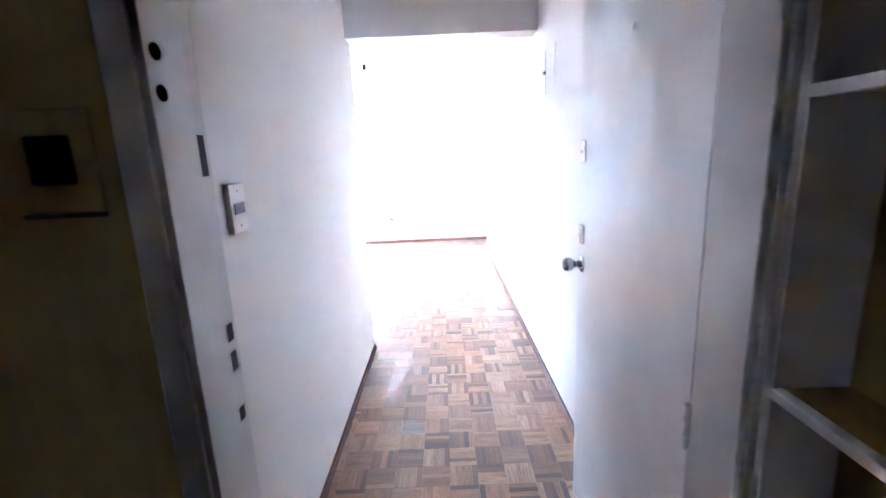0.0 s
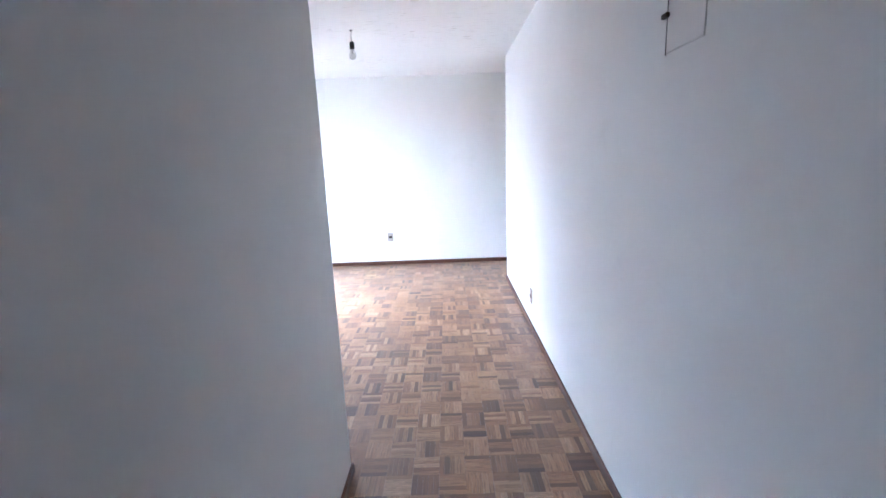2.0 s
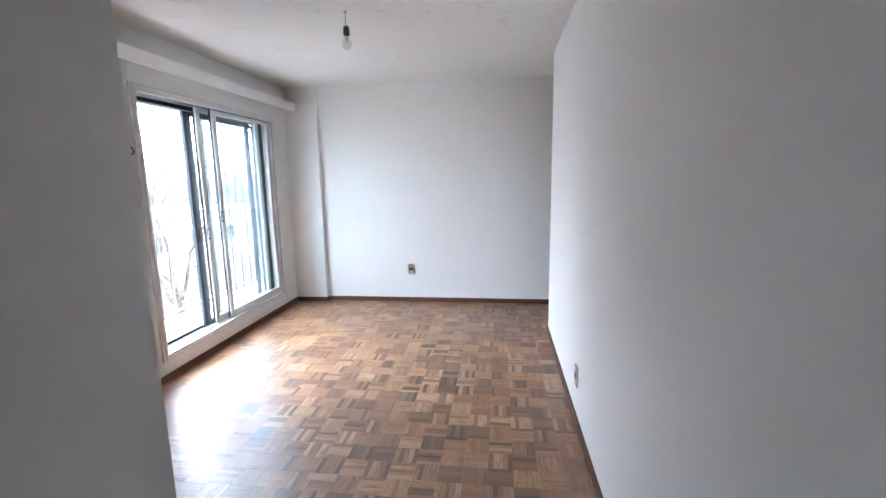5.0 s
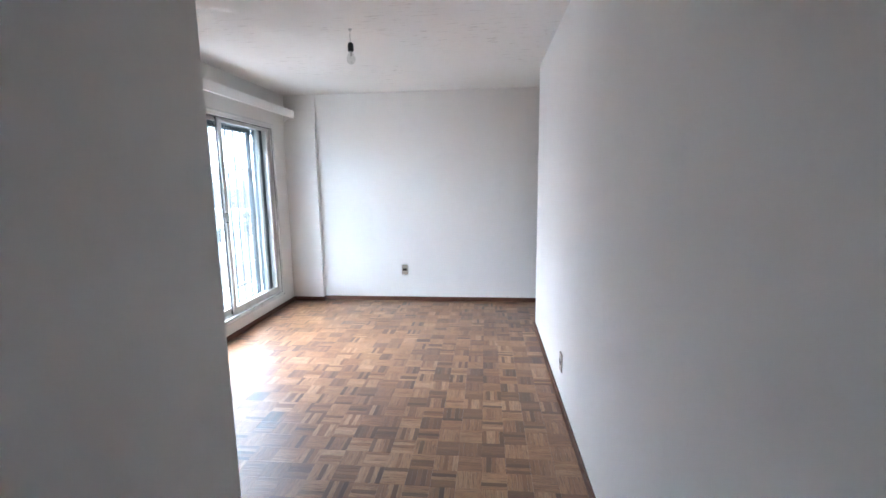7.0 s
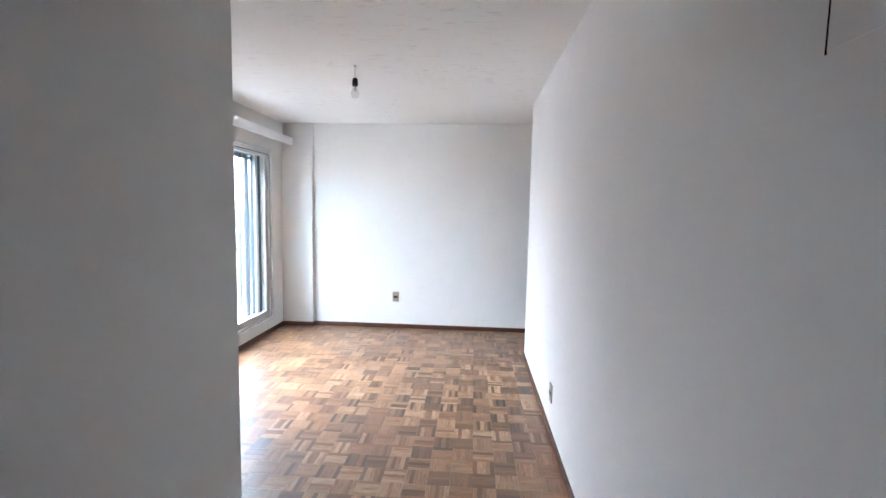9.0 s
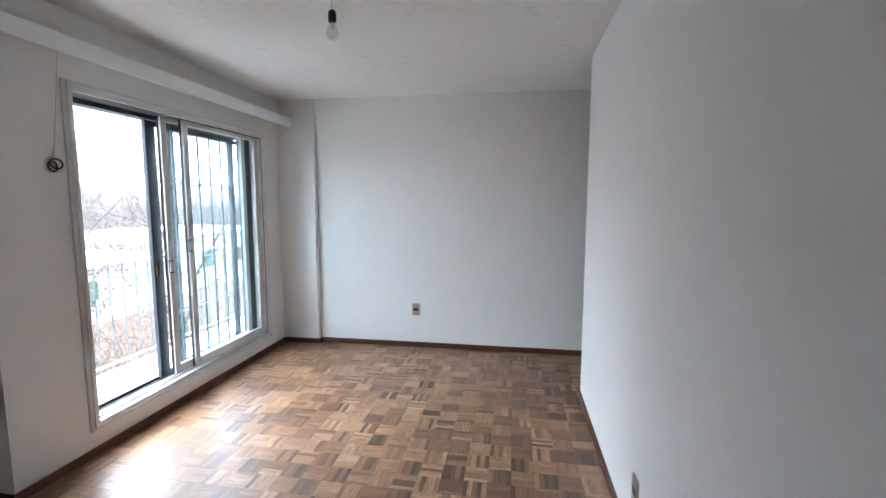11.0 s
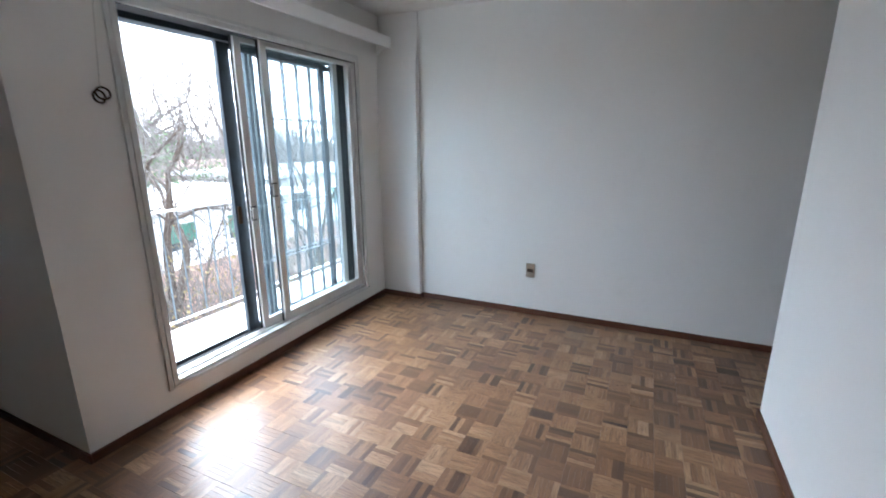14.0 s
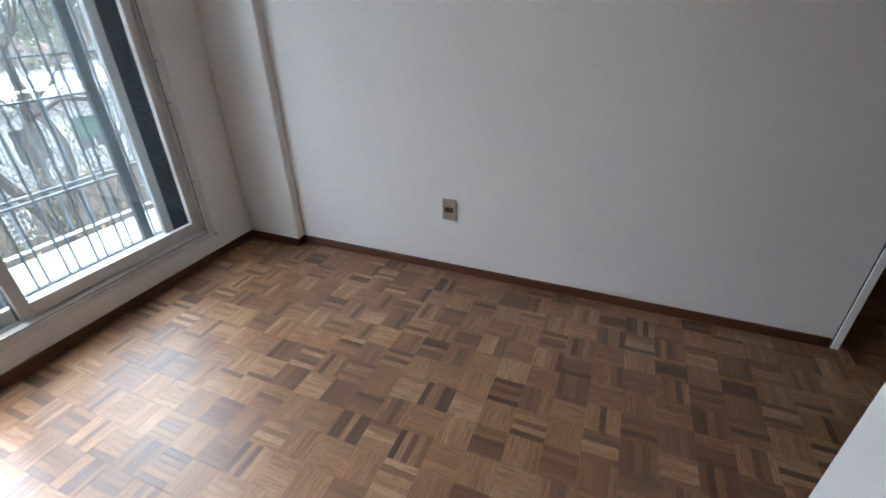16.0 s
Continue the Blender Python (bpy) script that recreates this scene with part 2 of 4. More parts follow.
M_DARKGLASS = painted("far_window_glass", (0.035, 0.05, 0.06), 0.12, 0.2, 3, 0.0, 2, 0.6)
M_GROUND = speckled("leaf_litter_ground", [(0.3, (0.06, 0.045, 0.03)), (0.5, (0.14, 0.10, 0.065)), (0.75, (0.10, 0.11, 0.05))], 0.8, 0.95, 0.8, 0.08)
M_BARK = speckled("bark", [(0.3, (0.035, 0.026, 0.02)), (0.7, (0.10, 0.075, 0.058))], 9, 0.9, 0.8, 0.02)
M_TWIG = speckled("twig_bark", [(0.3, (0.06, 0.053, 0.048)), (0.7, (0.15, 0.132, 0.118))], 5, 0.9, 0.3, 0.01)
M_LEAF = speckled("evergreen_leaf", [(0.3, (0.035, 0.07, 0.025)), (0.7, (0.10, 0.15, 0.06))], 4, 0.6, 0.1, 0.01)
M_DRYLEAF = speckled("dry_leaf", [(0.3, (0.12, 0.085, 0.035)), (0.7, (0.24, 0.19, 0.09))], 4, 0.7, 0.1, 0.01)
M_FARTREE = speckled("far_woods", [(0.3, (0.09, 0.08, 0.07)), (0.7, (0.19, 0.165, 0.15))], 0.6, 0.95, 0.6, 0.2)


# ---- building helpers ----
def add_box(bm, x0, x1, y0, y1, z0, z1):
    v = [bm.verts.new((x, y, z)) for x in (x0, x1) for y in (y0, y1) for z in (z0, z1)]
    for f in ((0, 1, 3, 2), (4, 6, 7, 5), (0, 4, 5, 1), (2, 3, 7, 6), (0, 2, 6, 4), (1, 5, 7, 3)):
        bm.faces.new([v[i] for i in f])
    return bm


def boxes(*sides, bevel=0.0, seg=2):
    bm = bmesh.new()
    for s in sides:
        add_box(bm, *s)
    if bevel:
        bmesh.ops.bevel(bm, geom=bm.edges[:], offset=bevel, segments=seg, affect="EDGES", profile=0.6)
    return bm


def rod(bm, a, b, r, n=8, r2=None):
    """A capped cylinder or cone from a to b, added to bm."""
    a, b = Vector(a), Vector(b)
    m = Matrix.Translation((a + b) / 2) @ (b - a).to_track_quat("Z", "Y").to_matrix().to_4x4()
    bmesh.ops.create_cone(bm, cap_ends=True, segments=n, radius1=r, radius2=r if r2 is None else r2, depth=(b - a).length, matrix=m)
    return bm


def lathe(profile, m, n=20):
    """A turned solid: (radius, height) steps round z, put at the pose m."""
    bm = bmesh.new()
    rings = []
    for r, h in profile:
        rings.append([bm.verts.new(m @ Vector((r * math.cos(2 * math.pi * i / n), r * math.sin(2 * math.pi * i / n), h))) for i in range(n)])
    for a, b in zip(rings, rings[1:]):
        for i in range(n):
            bm.faces.new((a[i], a[(i + 1) % n], b[(i + 1) % n], b[i]))
    bm.faces.new(rings[0][::-1])
    bm.faces.new(rings[-1])
    for f in bm.faces:
        f.smooth = True
    return bm


def ring(centre, normal, big, small, n=20, k=8):
    bm = bmesh.new()
    m = Matrix.Translation(centre) @ Vector(normal).to_track_quat("Z", "Y").to_matrix().to_4x4()
    loops = []
    for i in range(n):
        a = 2 * math.pi * i / n
        loops.append([bm.verts.new(m @ Vector(((big + small * math.cos(2 * math.pi * j / k)) * math.cos(a), (big + small * math.cos(2 * math.pi * j / k)) * math.sin(a), small * math.sin(2 * math.pi * j / k)))) for j in range(k)])
    for i in range(n):
        for j in range(k):
            f = bm.faces.new((loops[i][j], loops[(i + 1) % n][j], loops[(i + 1) % n][(j + 1) % k], loops[i][(j + 1) % k]))
            f.smooth = True
    return bm


def mesh_of(name, bm, material):
    bmesh.ops.recalc_face_normals(bm, faces=bm.faces[:])
    me = bpy.data.meshes.new(name)
    bm.to_mesh(me)
    bm.free()
    me.materials.append(material)
    return me


def part(name, bm, material, parent=None, label=""):
    ob = new(name, mesh_of(name, bm, material))
    if parent:
        ob.parent = parent
    return tagged(ob, label)


def thing(name, label, category, group="", kind=""):
    return tagged(new(name), label, category, group, kind)


def structure(name, bm, material, label, category):
    return tagged(part(name, bm, material), label, category, kind="structure")


# ---- the flat: walls, ceiling, floor ----
H = 2.45
PD = 0.06
XR, XL, XW, XREC, XALC = 0.625, -0.53, -2.228, -3.085, -3.50
YN, YP, YB, YE = 1.613, 3.135, 5.71, 4.80
DX0, DX1, DY0, DY1 = -0.358, 0.466, -0.765, -0.635      # entrance doorway
WY0, WY1, WZ0, WZ1 = 3.535, 5.36, 0.16, 2.075            # balcony window opening
PLAIN = "white roller-painted plaster wall"


def slanted_wall():
    """The alcove's outer wall, which runs askew from the window return to the near wall."""
    bm = bmesh.new()
    foot = [(XREC, YP), (XALC, YN), (XALC - 0.13, YN), (XREC - 0.13, YP)]
    lo = [bm.verts.new((x, y, -0.1)) for x, y in foot]
    hi = [bm.verts.new((x, y, H)) for x, y in foot]
    bm.faces.new(lo)
    bm.faces.new(hi[::-1])
    for i in range(4):
        bm.faces.new((lo[i], lo[(i + 1) % 4], hi[(i + 1) % 4], hi[i]))
    return bm


structure("wall_hall_right", boxes((XR, XR + 0.12, DY1, YE, -0.1, H)), M_WALL, "white painted plaster wall running along the entrance hall", "wall")
structure("wall_hall_left", boxes((XL - 0.12, XL, DY1, YN, -0.1, H)), M_WALL, "white painted plaster wall beside the entrance door", "wall")
structure("wall_room_near", boxes((XALC - 0.13, XL - 0.12, YN - 0.12, YN, -0.1, H)), M_WALL, PLAIN, "wall")
structure("wall_alcove", slanted_wall(), M_WALL, "shaded white plaster wall of the alcove", "wall")
structure("wall_alcove_return", boxes((XREC - 0.13, XW, YP, YP + 0.12, -0.1, H)), M_WALL, "white plaster return wall beside the balcony window", "wall")
structure("wall_window", boxes((XW - 0.2, XW, YP + 0.12, WY0, -0.1, H), (XW - 0.2, XW, WY1, YB + 0.12, -0.1, H), (XW - 0.2, XW, WY0, WY1, -0.1, WZ0), (XW - 0.2, XW, WY0, WY1, WZ1, H)),
          M_WALL, "white plaster wall around the balcony window", "wall")
structure("wall_back", boxes((XW, 0.955, YB, YB + 0.12, -0.1, H)), M_WALL, "white plaster back wall with a low socket", "wall")
# Passage stretched beyond its likely size so less light bounces back.
structure("wall_passage_left", boxes((0.835, 0.955, YB + 0.12, 9.0, -0.1, H)), M_WALL, PLAIN, "wall")
structure("wall_passage_end", boxes((0.835, 3.32, 9.0, 9.12, -0.1, H)), M_WALL, PLAIN, "wall")
structure("wall_passage_right", boxes((3.2, 3.32, YE, 9.0, -0.1, H)), M_WALL, PLAIN, "wall")
structure("wall_passage_near", boxes((XR + 0.12, 3.32, YE - 0.12, YE, -0.1, H)), M_WALL, PLAIN, "wall")


def chase():
    """A shallow plastered box in the corner whose top runs out smoothly into the wall."""
    bm = bmesh.new()
    rows = []
    for z, d in ((0.0, PD), (1.2, PD), (1.98, PD), (2.06, PD * 0.86), (2.13, PD * 0.6), (2.20, PD * 0.36), (2.27, 0.014), (H, 0.012)):
        c = min(0.008, d * 0.4)
        rows.append([bm.verts.new(p) for p in ((XW, YB, z), (XW, YB - d, z), (-1.85 - c, YB - d, z), (-1.85 - c * 0.3, YB - d + c * 0.3, z), (-1.85, YB - d + c, z), (-1.85, YB, z))])
    for a, b in zip(rows, rows[1:]):
        for i in range(6):
            bm.faces.new((a[i], a[(i + 1) % 6], b[(i + 1) % 6], b[i]))
    bm.faces.new(rows[0])
    bm.faces.new(rows[-1][::-1])
    return bm


structure("pipe_chase", chase(), M_WALL, "shallow white plastered pipe chase in the room corner", "wall")
structure("hall_beam", boxes((XL, XR, 1.46, YN + 0.0, 2.085, H)), M_WALL, "white plastered beam across the end of the hall", "beam")
structure("ceiling", boxes((-3.66, 2.0, -2.7, 3.2, H, H + 0.2), (-2.45, 3.4, 3.2, 9.2, H, H + 0.2)), M_CEIL, "white ceiling with flaking paint and trowel marks", "ceiling")

# landing outside the entrance
structure("wall_entrance", boxes((-1.5, DX0 - 0.045, DY0, DY1, -0.1, H), (DX1 + 0.045, XR + 0.12, DY0, DY1, -0.1, H), (DX0 - 0.045, DX1 + 0.045, DY0, DY1, 2.095, H)), M_DARKWOOD, "dark brown painted landing wall around the doorway", "wall")
structure("wall_entrance_inside", boxes((XL, DX0 - 0.045, DY1, DY1 + 0.004, 0, H), (DX1 + 0.045, XR, DY1, DY1 + 0.004, 0, H), (DX0 - 0.045, DX1 + 0.045, DY1, DY1 + 0.004, 2.095, H)), M_WALL, "white plaster on the inner side of the entrance wall", "wall")
# Unseen closing walls, made white to bounce hall light onto the brown wall.
structure("wall_landing_left", boxes((-1.62, -1.5, -2.7, DY1, -0.1, H)), M_WALL, "unseen white landing wall that reflects hall light", "wall")
structure("wall_landing_back", boxes((-1.5, 0.745, -2.72, -2.6, -0.1, H)), M_WALL, "unseen white landing wall that reflects hall light", "wall")
structure("wall_landing_right", boxes((0.475, 0.745, -2.6, -1.45, -0.1, H), (0.60, 0.745, -1.45, DY0, -0.1, H)), M_DARKWOOD, "dark brown painted landing wall with a shelf recess", "wall")
structure("landing_floor", boxes((-1.62, 0.745, -2.72, DY1, -0.16, -0.004)), M_LANDFLOOR, "worn speckled stone floor of the landing", "floor")

# baseboards
BB, BT = 0.05, 0.013
for b, run in (((XR - BT, XR, DY1 + 0.004, YE + BT), "hall"), ((XL, XL + BT, DY1 + 0.004, YN + BT), "hall"), ((XALC, XL, YN, YN + BT), "room"),
               ((XREC + BT, XW + BT, YP - BT, YP), "alcove"), ((XW, XW + BT, YP, YB - PD), "window"),
               ((XW + BT, -1.85 + BT, YB - PD - BT, YB - PD), "chase"), ((-1.85, -1.85 + BT, YB - PD, YB - BT), "chase"), ((-1.85, 0.95, YB - BT, YB), "back"),
               ((XR, 3.2, YE, YE + BT), "passage")):
    structure("baseboard", boxes((*b, 0.0, BB), bevel=0.003, seg=1), M_BASE, "narrow dark brown wooden baseboard", "baseboard")
bm = bmesh.new()
foot = [(XREC, YP - BT), (XALC, YN + BT), (XALC + BT, YN + BT), (XREC + BT, YP - BT)]
lo = [bm.verts.new((x, y, 0)) for x, y in foot]
hi = [bm.verts.new((x, y, BB)) for x, y in foot]
bm.faces.new(lo)
bm.faces.new(hi[::-1])
for i in range(4):
    bm.faces.new((lo[i], lo[(i + 1) % 4], hi[(i + 1) % 4], hi[i]))
structure("baseboard", bm, M_BASE, "narrow dark brown wooden baseboard", "baseboard")
structure("wall_gap", boxes((0.955, 0.9585, YB - 0.004, YB + 0.118, 0.0, 2.1)), M_BLACK, "dark gap beside the edge trim", "trim")
structure("trim", boxes((0.9585, 0.987, YB - 0.012, YB + 0.13, 0.0, 2.1), bevel=0.003), M_WHITE, "white wooden edge trim at the end of the back wall", "trim")


# ---- entrance door ----
def entrance_door():
    d = thing("entrance_door", "open white painted entrance door with chrome locks and knob", "door")
    w, t, h0, h1 = 0.806, 0.04, 0.008, 2.04
    a = math.atan2(0.034, w)
    m = Matrix.Translation((DX1 + 0.002, DY1 + 0.012, 0)) @ Matrix.Rotation(-a, 4, "Z")

    def put(name, bm, mat, parent, label=""):
        bm.transform(m)
        return part(name, bm, mat, parent, label)
    leaf = put("leaf", boxes((0, t, 0, w, h0, h1), bevel=0.003), M_DOOR, d, "flat white painted door leaf, slightly smudged")
    y = w - 0.055
    for z, hh, nm in ((1.372, 0.07, "upper_lock"), (1.091, 0.066, "middle_lock")):
        plate = put(nm, boxes((-0.007, 0, y - 0.022, y + 0.022, z - hh / 2, z + hh / 2), bevel=0.005), M_CHROME, d, "chrome lock plate")
        bm = lathe([(0.010, 0), (0.010, 0.005), (0.008, 0.007)], Matrix.Translation((-0.006, y, z)) @ Matrix.Rotation(-math.pi / 2, 4, "Y"))
        put("cylinder", bm, M_ALU, plate)
        slot = boxes((-0.0138, -0.0125, y - 0.0012, y + 0.0012, z - 0.005, z + 0.005))
        put("keyhole", slot, M_BLACK, plate)
    turn = Matrix.Translation((0, y, 0.985)) @ Matrix.Rotation(-math.pi / 2, 4, "Y")
    knob = put("knob", lathe([(0.012, 0.008), (0.011, 0.022), (0.015, 0.03), (0.022, 0.038), (0.0245, 0.048), (0.0235, 0.059), (0.018, 0.066), (0.010, 0.067)], turn), M_CHROME, d, "round chrome door knob")
    put("rose", lathe([(0.030, 0), (0.030, 0.003), (0.026, 0.007), (0.014, 0.010)], turn), M_CHROME, knob)
    put("peephole", lathe([(0.009, 0), (0.009, 0.003), (0.006, 0.004)], Matrix.Translation((0, 0.36, 1.652)) @ Matrix.Rotation(-math.pi / 2, 4, "Y")), M_NICKEL, d, "small metal peephole")
    for z in (0.27, 0.86, 1.78):
        bm = bmesh.new()
        for k in range(3):
            rod(bm, (-0.006, -0.006, z - 0.045 + k * 0.031), (-0.006, -0.006, z - 0.016 + k * 0.031), 0.0068, 12)
        put("hinge", bm, M_FRAME, d, "hinge painted over in white")
    put("hinge_gap", boxes((0.004, 0.036, -0.0035, -0.0005, h0, h1)), M_HOLE, d, "dark gap along the hinge side")
    return d


entrance_door()

frame_ob = thing("door_frame", "off-white painted wooden entrance door frame with strike plates", "door frame", kind="structure")
part("jamb", boxes((DX0 - 0.045, DX0, DY0 - 0.012, DY1 + 0.008, 0, 2.05), bevel=0.004), M_FRAME, frame_ob)
part("jamb", boxes((DX1, DX1 + 0.045, DY0 - 0.012, DY1 + 0.008, 0, 2.05), bevel=0.004), M_FRAME, frame_ob)
part("head", boxes((DX0 - 0.045, DX1 + 0.045, DY0 - 0.012, DY1 + 0.008, 2.05, 2.095), bevel=0.004), M_FRAME, frame_ob)
part("stop", boxes((DX0, DX0 + 0.012, DY0 - 0.008, DY1 - 0.045, 0, 2.05), bevel=0.002), M_FRAME, frame_ob)
part("stop", boxes((DX1 - 0.012, DX1, DY0 - 0.008, DY1 - 0.045, 0, 2.05), bevel=0.002), M_FRAME, frame_ob)
for z, hh in ((1.394, 0.064), (1.095, 0.03), (1.042, 0.034), (0.94, 0.024)):
    part("strike_plate", boxes((DX0, DX0 + 0.002, DY1 - 0.036, DY1 - 0.008, z - hh / 2, z + hh / 2)), M_GREYBTN, frame_ob, "dark strike slot")
for z in (1.527, 1.475):
    part("bolt_hole", lathe([(0.011, 0), (0.011, 0.002), (0.010, 0.0025)], Matrix.Translation((DX0 + 0.0122, DY0 + 0.014, z)) @ Matrix.Rotation(math.pi / 2, 4, "Y")), M_HOLE, frame_ob, "dark round bolt hole")

bell = thing("doorbell", "old brown doorbell plate on the dark landing wall", "doorbell")
part("plate", boxes((-0.535, -0.435, DY0 - 0.008, DY0, 1.325, 1.46), bevel=0.003), M_DARKWOOD, bell)
# Dark strip modelled for the shadow line below the plate.
part("shadow_strip", boxes((-0.54, -0.43, DY0 - 0.016, DY0 - 0.008, 1.318, 1.324), bevel=0.001, seg=1), M_BROWNPL, bell, "dark strip for the shadow line under the plate")
part("button_gap", boxes((-0.513, -0.464, DY0 - 0.0212, DY0 - 0.02, 1.391, 1.395)), M_HOLE, bell, "dark slot between the buttons")
part("button_box", boxes((-0.515, -0.462, DY0 - 0.02, DY0 - 0.008, 1.362, 1.425), bevel=0.004), M_BLACK, bell, "black push button")

niche = thing("shelf_recess", "shallow white shelf unit recessed in the landing wall", "shelves")
part("side_panel", boxes((0.478, 0.598, DY0 - 0.032, DY0 - 0.014, 0, 2.2), bevel=0.002), M_WHITE, niche)
part("back_panel", boxes((0.588, 0.598, -1.448, DY0 - 0.032, 0, 2.2)), M_DARKWOOD, niche, "dark brown back panel")
for z in (0.55, 1.035, 1.445, 1.9):
    board = part("shelf", boxes((0.494, 0.588, -1.448, DY0 - 0.032, z - 0.012, z - 0.002)), M_DARKWOOD, niche, "brown shelf board")
    part("lipping", boxes((0.476, 0.494, -1.448, DY0 - 0.032, z - 0.016, z), bevel=0.002), M_WHITE, board, "white painted shelf edge")


# ---- small fittings on the walls ----
def socket_plate(name, label, origin, rz, w=0.074, h=0.118, mat=M_PLATE, mid=M_BROWNPL, category="socket"):
    """A wall plate that faces -y before it is turned by rz."""
    ob = thing(name, label, category, "wall sockets" if category == "socket" else "")
    m = Matrix.Translation(origin) @ Matrix.Rotation(radians(rz), 4, "Z")

    def put(nm, bm, mt, lab="", parent=ob):
        bm.transform(m)
        return part(nm, bm, mt, parent, lab)
    deep = 0.016 if mat is M_CREAM else 0.009
    put("plate", boxes((-w / 2, w / 2, -deep, 0, -h / 2, h / 2), bevel=0.003), mat)
    put("module", boxes((-w * 0.33, w * 0.33, -deep - 0.003, -deep, -0.014, 0.014), bevel=0.0015), mid, "dark brown socket insert" if mid is M_BROWNPL else "dark rocker switch")
    for dx in (-0.007, 0.007):
        if mid is M_BROWNPL:
            put("pin_hole", boxes((dx - 0.002, dx + 0.002, -0.0126, -0.012, -0.004, 0.004)), M_BLACK)
    for dz in (-1, 1):
        put("screw", lathe([(0.003, 0), (0.003, 0.001), (0.002, 0.0015)], Matrix.Translation((0, -deep, dz * h * 0.36)) @ Matrix.Rotation(math.pi / 2, 4, "X"), 10), M_NICKEL)
    return ob


socket_plate("wall_socket", "champagne metal wall socket with brown insert on the back wall", (-0.838, YB, 0.385), 0)
socket_plate("wall_socket", "champagne metal wall socket low on the hall wall", (XR, 3.30, 0.278), -90)
socket_plate("light_switch", "cream plastic light switch plate with a dark rocker beside the door", (XL, -0.218, 1.266), 90, 0.085, 0.127, M_CREAM, M_GREYBTN, "switch")

panel = thing("access_panel", "white painted metal access panel with a dark latch, slightly ajar", "access panel")
part("door", boxes((XR - 0.0025, XR, 1.035, 1.2325, 1.70, 1.92), bevel=0.0008, seg=1), M_WALL, panel)
part("gap", boxes((XR - 0.003, XR - 0.0006, 1.2335, 1.2352, 1.696, 1.922)), M_HOLE, panel, "dark gap along the panel edge")
part("latch", boxes((XR - 0.016, XR - 0.004, 1.215, 1.247, 1.796, 1.81), bevel=0.003), M_BRONZE, panel, "dark metal latch")

# ---- ceiling bulb ----
lamp = thing("hanging_bulb", "clear unlit bulb in a black socket hanging on a short wire", "lamp")
BX, BY = -0.768, 3.625
bm = bmesh.new()
for a, b in (((0.004, 0.0, H), (-0.003, 0.002, 2.41)), ((-0.003, 0.002, 2.41), (0, 0, 2.362))):
    rod(bm, (BX + a[0], BY + a[1], a[2]), (BX + b[0], BY + b[1], b[2]), 0.0022, 6)
part("wire", bm, M_CORD, lamp)
part("hook", lathe([(0.006, 0), (0.010, 0.006), (0.012, 0.012)], Matrix.Translation((BX, BY, H - 0.012)), 12), M_CORD, lamp)
part("bulb_socket", lathe([(0.006, 0.052), (0.014, 0.050), (0.019, 0.040), (0.0195, 0.0), (0.017, -0.004)], Matrix.Translation((BX, BY, 2.312)), 18), M_BLACK, lamp, "black bakelite bulb socket")
M_BULB = pane_glass("bulb_glass", (0.93, 0.93, 0.92), 0.04)
part("bulb", lathe([(0.012, 0.0), (0.014, -0.012), (0.022, -0.028), (0.029, -0.046), (0.030, -0.058), (0.025, -0.074), (0.014, -0.084), (0.004, -0.087)], Matrix.Translation((BX, BY, 2.312)), 20), M_BULB, lamp, "clear glass bulb").visible_shadow = False
bm = bmesh.new()
rod(bm, (BX, BY, 2.31), (BX, BY, 2.275), 0.004, 8)
part("stem", bm, M_CORD, lamp)

# ---- curtain pelmet, cord and rings ----
pel = thing("curtain_pelmet", "white painted wooden curtain pelmet above the balcony window", "pelmet")
part("front_board", boxes((-2.12, -2.104, 3.185, 5.706, 2.186, 2.274), bevel=0.002), M_WHITE, pel)
part("top_board", boxes((XW, -2.12, 3.205, 5.706, 2.255, 2.271)), M_WHITE, pel)


def bracket(y):
    bm = bmesh.new()
    pts = [(0, 0.0), (0.108, 0.0), (0.108, -0.068), (0.09, -0.069), (0.06, -0.074), (0.035, -0.086), (0.016, -0.104), (0, -0.112)]
    a = [bm.verts.new((XW + x, y, 2.255 + z)) for x, z in pts]
    b = [bm.verts.new((XW + x, y + 0.018, 2.255 + z)) for x, z in pts]
    bm.faces.new(a)
    bm.faces.new(b[::-1])
    for i in range(len(pts)):
        j = (i + 1) % len(pts)
        bm.faces.new((a[i], a[j], b[j], b[i]))
    return bm


for y in (3.187, 5.66):
    part("bracket", bracket(y), M_WHITE, pel)
bm = bmesh.new()
rod(bm, (-2.165, 3.2, 2.222), (-2.165, 5.69, 2.222), 0.009, 10)
part("curtain_rail", bm, M_ALU, pel)

bm = bmesh.new()
rod(bm, (-2.17, 3.482, 2.222), (-2.214, 3.45, 1.66), 0.0012, 5)
cord = part("cord", bm, M_CORD, pel, "thin grey curtain cord")
part("ring", ring((-2.217, 3.444, 1.627), (1, 0.15, 0.1), 0.026, 0.0042), M_BRONZE, cord, "dark bronze curtain ring")
part("ring", ring((-2.209, 3.457, 1.641), (1, -0.3, 0.25), 0.026, 0.0042), M_BRONZE, cord, "dark bronze curtain ring")

